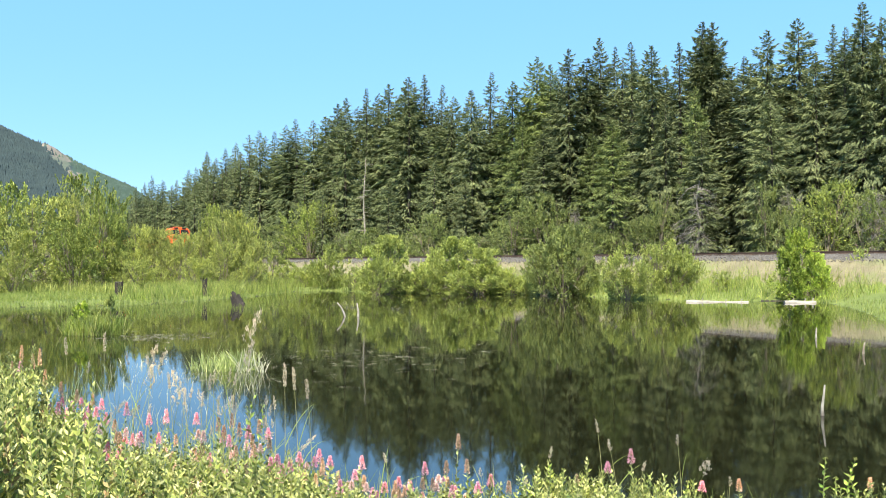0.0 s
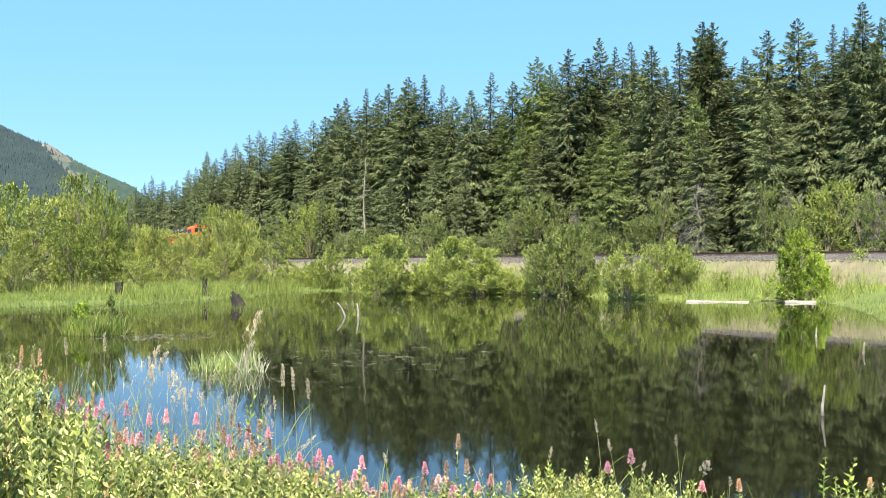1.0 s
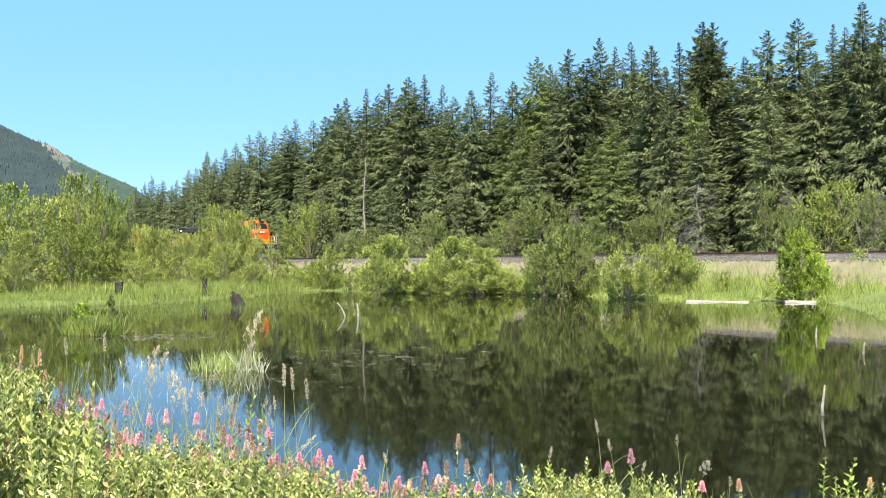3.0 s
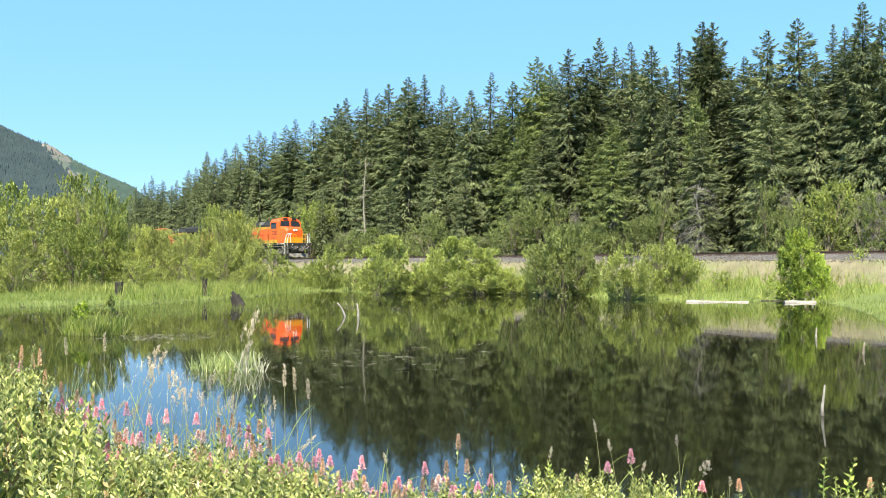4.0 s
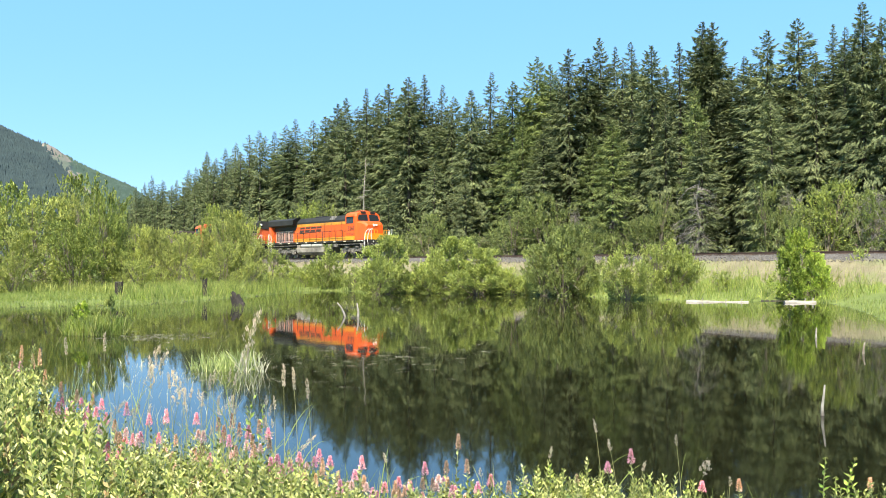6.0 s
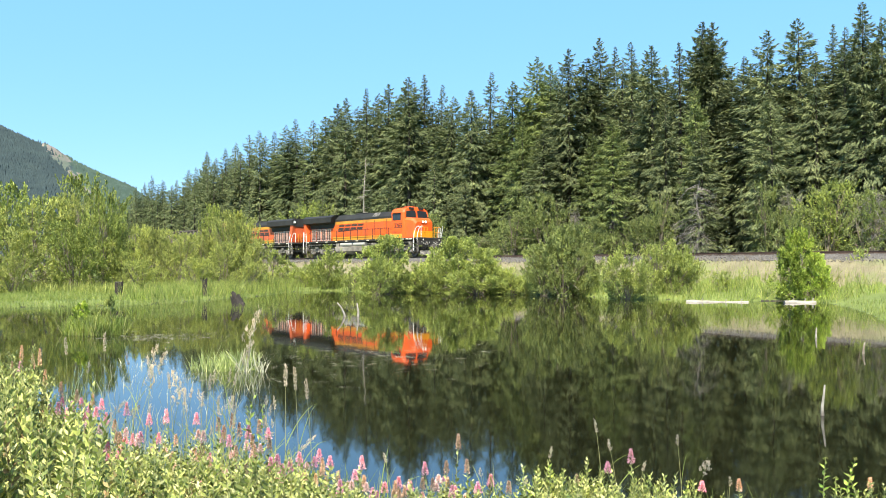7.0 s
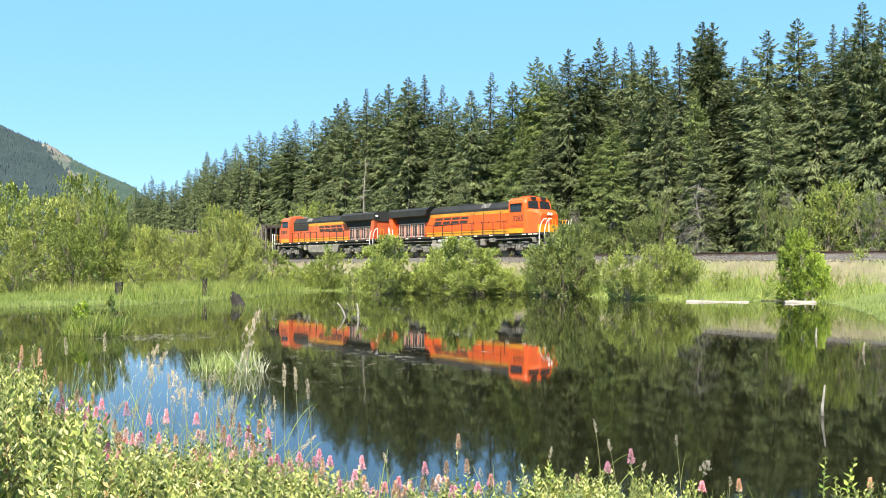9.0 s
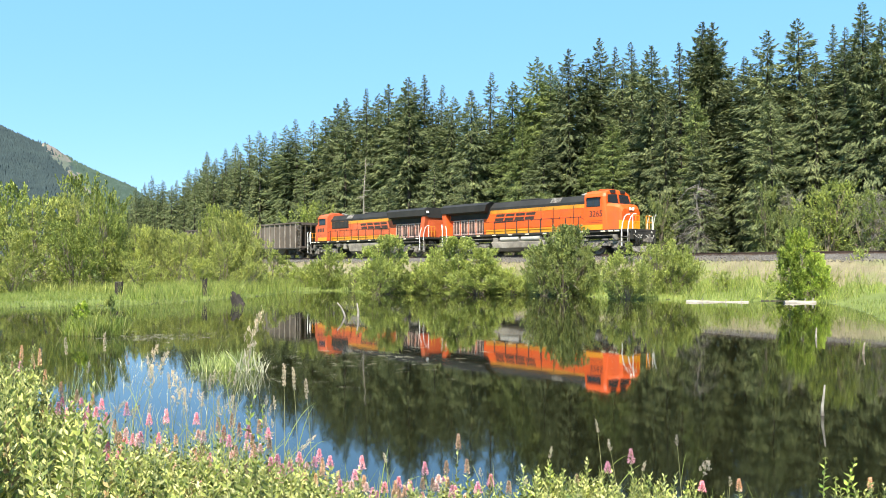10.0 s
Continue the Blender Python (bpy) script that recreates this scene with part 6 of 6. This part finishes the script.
def stand(kinds, k, col, row, y, tall, turn, wide=1.0, bow=0.0):
    """A stem of a kind built tall metres high, its foot on the ground and its tip at that column and level of the view, y metres off."""
    tip = at_view(col, row, y)
    g = max(float(height(tip.x, y)), -0.25)
    s = (tip.z - g) / tall
    src = kinds[k]
    a = radians(turn)
    m = pose(tip.x - bow * wide * (math.cos(a) - 0.3 * math.sin(a)), y - bow * wide * (math.sin(a) + 0.3 * math.cos(a)), g, 0, 0, turn) @ Matrix.Diagonal((wide, wide, s, 1))
    if id(src) not in used:
        used.add(id(src))
        src.matrix_basis = m
        return src
    keep = src.matrix_basis.copy()
    src.matrix_basis = Matrix()
    ob = copy_thing(src, m)
    src.matrix_basis = keep
    return ob


def crest(col):
    """How far up the view the leafy mass on the near bank reaches."""
    return np.interp(col, [-100, 0, 60, 100, 140, 200, 300, 400, 480, 560, 660, 760, 850, 930, 970, 1010, 1060, 1150, 1200, 1300, 1400, 1500, 1568, 1700],
                     [596, 608, 640, 700, 748, 774, 782, 780, 805, 825, 880, 850, 872, 880, 835, 835, 862, 855, 880, 884, 892, 874, 858, 840])


def make_bank():
    rng = np.random.RandomState(111)
    made = 0
    while made < 270:
        y = 3.6 + 5.6 * rng.rand() ** 0.9
        x = y * (-0.60 + 1.2 * rng.rand() ** 1.25)
        if shore(x, y) < 0.02:
            continue
        made += 1
        col = 784 + x / y * 1466.5
        g = float(height(x, y))
        top = EYE - (crest(col) + 14 * math.sin(x * 7 + y * 3) * math.sin(y * 5 - x) + 85 * rng.rand() ** 1.4 - 469.6) / 1466.5 * y
        tall = min(top - g, 1.15)
        if tall < 0.2:
            continue
        k = int(rng.choice([0, 1, 2, 3, 4], p=[.23, .23, .18, .18, .18]))
        wide = 0.85 + 0.5 * rng.rand()
        plant(SPIREA, k, x, y, g, tall / 0.9, rng.rand() * 360, wide * 0.9 / tall if tall > 0.5 else 1.2)
    for i, (col, row, y) in enumerate(((965, 812, 5.0), (985, 822, 4.9), (1010, 814, 5.0), (1035, 824, 5.0), (1052, 838, 4.9), (1090, 836, 4.9), (1110, 824, 5.0), (1135, 832, 4.9), (1152, 846, 4.8), (1215, 852, 4.8), (1245, 862, 4.8),
                                       (1500, 852, 4.8), (1530, 846, 4.8), (1556, 848, 4.8), (870, 846, 4.8), (840, 856, 4.7), (800, 852, 4.8), (700, 858, 4.7), (650, 848, 4.8), (610, 840, 4.8), (580, 832, 4.9), (900, 860, 4.7), (740, 850, 4.8), (1000, 850, 4.7), (1120, 856, 4.7), (950, 836, 4.9), (975, 838, 4.8), (1022, 838, 4.8), (1068, 846, 4.8), (1100, 842, 4.8), (1142, 842, 4.8), (1230, 860, 4.7), (640, 866, 4.6), (668, 872, 4.5), (770, 866, 4.6), (860, 868, 4.6), (930, 872, 4.5), (550, 822, 5.0), (520, 816, 5.1))):
        stand(SPIREA, 5 + i % 2, col, row, y, 0.55, i * 67, 0.95)
    for i, (col, row, y) in enumerate(((105, 712, 6.4), (130, 710, 6.5), (160, 716, 6.2), (182, 706, 6.4), (226, 712, 6.2), (266, 732, 5.9), (296, 724, 6.0), (349, 730, 5.8), (441, 752, 5.6), (476, 757, 5.6),
                                       (515, 810, 5.0), (531, 799, 5.3), (566, 794, 5.2), (585, 806, 5.1), (641, 806, 5.1), (629, 830, 4.9), (660, 862, 4.6), (681, 852, 4.8), (706, 842, 5.0), (726, 848, 4.8),
                                       (752, 817, 5.1), (845, 852, 4.7), (868, 838, 4.9), (1074, 816, 5.0), (1115, 794, 5.1), (1240, 850, 4.8), (495, 836, 4.7), (361, 840, 4.6), (603, 848, 4.7), (88, 706, 6.5), (800, 858, 4.7), (112, 702, 6.6), (120, 722, 6.3), (146, 704, 6.5), (152, 730, 6.2), (172, 720, 6.3), (190, 730, 6.1), (38, 640, 7.0))):
        stand(FLOWERS, i % 2, col, row, y, 0.75, i * 77, 1.0)
    for i, (col, row, y) in enumerate(((811, 768, 5.2), (40, 612, 7.1), (24, 640, 6.8), (82, 655, 6.7), (110, 676, 6.6), (138, 690, 6.6), (166, 696, 6.5), (205, 742, 6.1), (412, 732, 5.7), (425, 748, 5.6), (398, 752, 5.6), (478, 772, 5.4), (460, 742, 5.6), (388, 738, 5.7), (72, 618, 7.0), (60, 626, 6.8), (1536, 844, 4.9), (700, 850, 4.8), (790, 815, 5.0), (826, 812, 5.0), (448, 770, 5.4), (1305, 846, 4.8), (1020, 838, 4.9), (200, 800, 5.2), (645, 840, 4.9), (900, 850, 4.8), (540, 830, 4.9))):
        stand(FLOWERS, 2, col, row, y, 0.75, i * 61, 1.0)
    for i, (k, col, row, y) in enumerate(((1, 462, 540, 5.6), (1, 444, 600, 5.7), (0, 503, 645, 5.5), (0, 519, 652, 5.4), (0, 543, 672, 5.5), (0, 117, 598, 7.2), (0, 187, 590, 7.2), (1, 283, 604, 6.4), (1, 297, 616, 6.5),
                                          (3, 560, 762, 5.3), (2, 1052, 741, 5.2), (2, 1075, 776, 5.1), (2, 1195, 768, 5.2), (1, 1252, 810, 5.0), (2, 1140, 815, 5.0), (2, 976, 790, 5.1), (2, 1290, 842, 4.9), (1, 270, 640, 6.3), (1, 305, 650, 6.2),
                                          (2, 225, 622, 6.6), (2, 352, 688, 6.0), (2, 380, 655, 6.1), (0, 330, 690, 6.0), (2, 160, 640, 7.0), (2, 420, 712, 5.8), (2, 486, 700, 5.6), (2, 680, 800, 5.2), (2, 848, 826, 5.0), (2, 930, 842, 5.0))):
        ob = stand(STALKS, k, col, row, y, 1.0, i * 47 if k != 3 else 20, 1.0, (0.05, 0.26, 0.07, 0.42)[k])
        if i in (0, 1, 2, 3, 4, 7, 8, 10, 12):
            SWAYING.append(ob)
    rng = np.random.RandomState(117)
    for i in range(150):
        col = 140 + 780 * rng.rand()
        y = 4.7 + 0.9 * rng.rand() + max(0, 500 - col) * 0.0022
        row = crest(col) - 22 + 75 * rng.rand()
        stand(FLOWERS, int(rng.choice([0, 1, 2, 2, 2, 3, 3, 3])), col, row, y, 0.75, rng.rand() * 360, 0.85 + 0.2 * rng.rand())
    rng = np.random.RandomState(121)
    for i in range(34):
        col = 130 + 360 * rng.rand()
        y = 5.6 + 1.0 * rng.rand() + (490 - col) * 0.002
        row = crest(col) - 20 - 110 * rng.rand() ** 1.4
        stand(STALKS, int(rng.choice([0, 1, 2, 2])), col, row, y, 1.0, rng.rand() * 360)
    for i, (col, row, y) in enumerate(((452, 684, 5.7), (466, 712, 5.6), (438, 716, 5.6), (1458, 806, 5.0), (1510, 808, 5.0), (1475, 842, 4.9), (1500, 838, 4.9), (970, 812, 5.0), (945, 842, 4.9), (1215, 848, 4.9), (1160, 862, 4.8))):
        stand(SPRIGS, 0, col, row, y, 0.75, i * 83, 1.0)

    def near(rng, n):
        y = 3.8 + 6.0 * rng.rand(n)
        x = y * (-0.62 + 1.25 * rng.rand(n))
        k = shore(x, y) > -0.15
        return x[k], y[k]

    def edge(rng, n):
        y = 5.9 + 3.2 * rng.rand(n)
        x = y * (-0.47 + 0.30 * rng.rand(n))
        d = shore(x, y)
        k = (d > -1.3) & (d < 0.3) & (np.sin(x * 5 + y * 3) + np.sin(y * 4.3 - x * 2) + rng.normal(size=n) * 0.6 > 0.2)
        return x[k], y[k]

    def fuzz(rng, n):
        y = 9.5 + 6.5 * rng.rand(n)
        x = y * (-0.41 + 0.20 * rng.rand(n))
        return x, y

    grass_sheet("edge_reeds", "pale bent reed blades standing in the pond's edge", M_REED, 2400, edge, 0.34, 132, 0.011, 0.16, -0.08)
    grass_sheet("dead_grass", "fine bleached dead grass standing in shallow water", M_BLEACHED, 420, fuzz, 0.22, 133, 0.006, 0.26, -0.08)
    tuft("bank_sedge", "pale tall grass tuft at the pond's edge", M_REED, 134, 90, -3.15, 7.2, 0.34, 0.86, 0.006, 0.17, "grass")
    tuft("bank_sedge", "pale grass tuft among the spirea", M_REED, 135, 60, -2.3, 6.6, 0.36, 0.58, 0.006, 0.2, "grass")
    tuft("bank_sedge", "thin pale grass tuft above the spirea", M_REED, 136, 40, -1.55, 6.0, 0.34, 0.50, 0.006, 0.22, "grass")
    for x, y, seed in ((-0.95, 4.75, 141), (-0.70, 4.65, 142), (-2.15, 4.6, 143), (-1.35, 4.7, 144), (0.30, 4.75, 145), (-2.05, 5.5, 146), (-1.8, 5.2, 147), (-1.55, 5.4, 148), (-1.3, 5.1, 149), (-1.1, 5.3, 150), (-1.65, 4.8, 151), (-0.85, 5.1, 152), (-2.5, 5.6, 153), (-0.45, 4.9, 154)):
        tuft("bank_grass_tuft", "broad fresh green grass blades among the spirea", M_GRASS, seed, 46, x, y, 0.14, 0.60, 0.011, 0.24, "grass")
    grass_sheet("bank_undergrowth", "fresh green grass among the spirea stems", M_GRASS, 7000, near, 0.34, 131, 0.006)


make_bank()


# ---- what moves ----
SPEED = 7.943


def motions():
    for ob, s, turn in MOVERS:
        a, b = on_track(s - SPEED * 10, 0, RAIL), on_track(s, 0, RAIL)
        walk(ob, [(0, pose(a.x, a.y, a.z, 0, 0, HEADING + turn)), (10, pose(b.x, b.y, b.z, 0, 0, HEADING + turn))])
    for ob, x, r in WHEELS:
        step = math.degrees(SPEED * 0.1 / r) * TURNING[ob]
        walk(ob, [(i / 10, pose(x, 0, r, 0, step * i, 0)) for i in range(101)])
    for i, ob in enumerate(SWAYING):
        at, turn = ob.location.copy(), math.degrees(ob.rotation_euler.z)
        walk(ob, [(t / 2, pose(at.x, at.y, at.z, 0, 0.4 * math.sin(t * 1.3 + i) + 0.2 * math.sin(t * 2.9 + 2 * i), 0) @ pose(0, 0, 0, 0, 0, turn)) for t in range(21)])


motions()
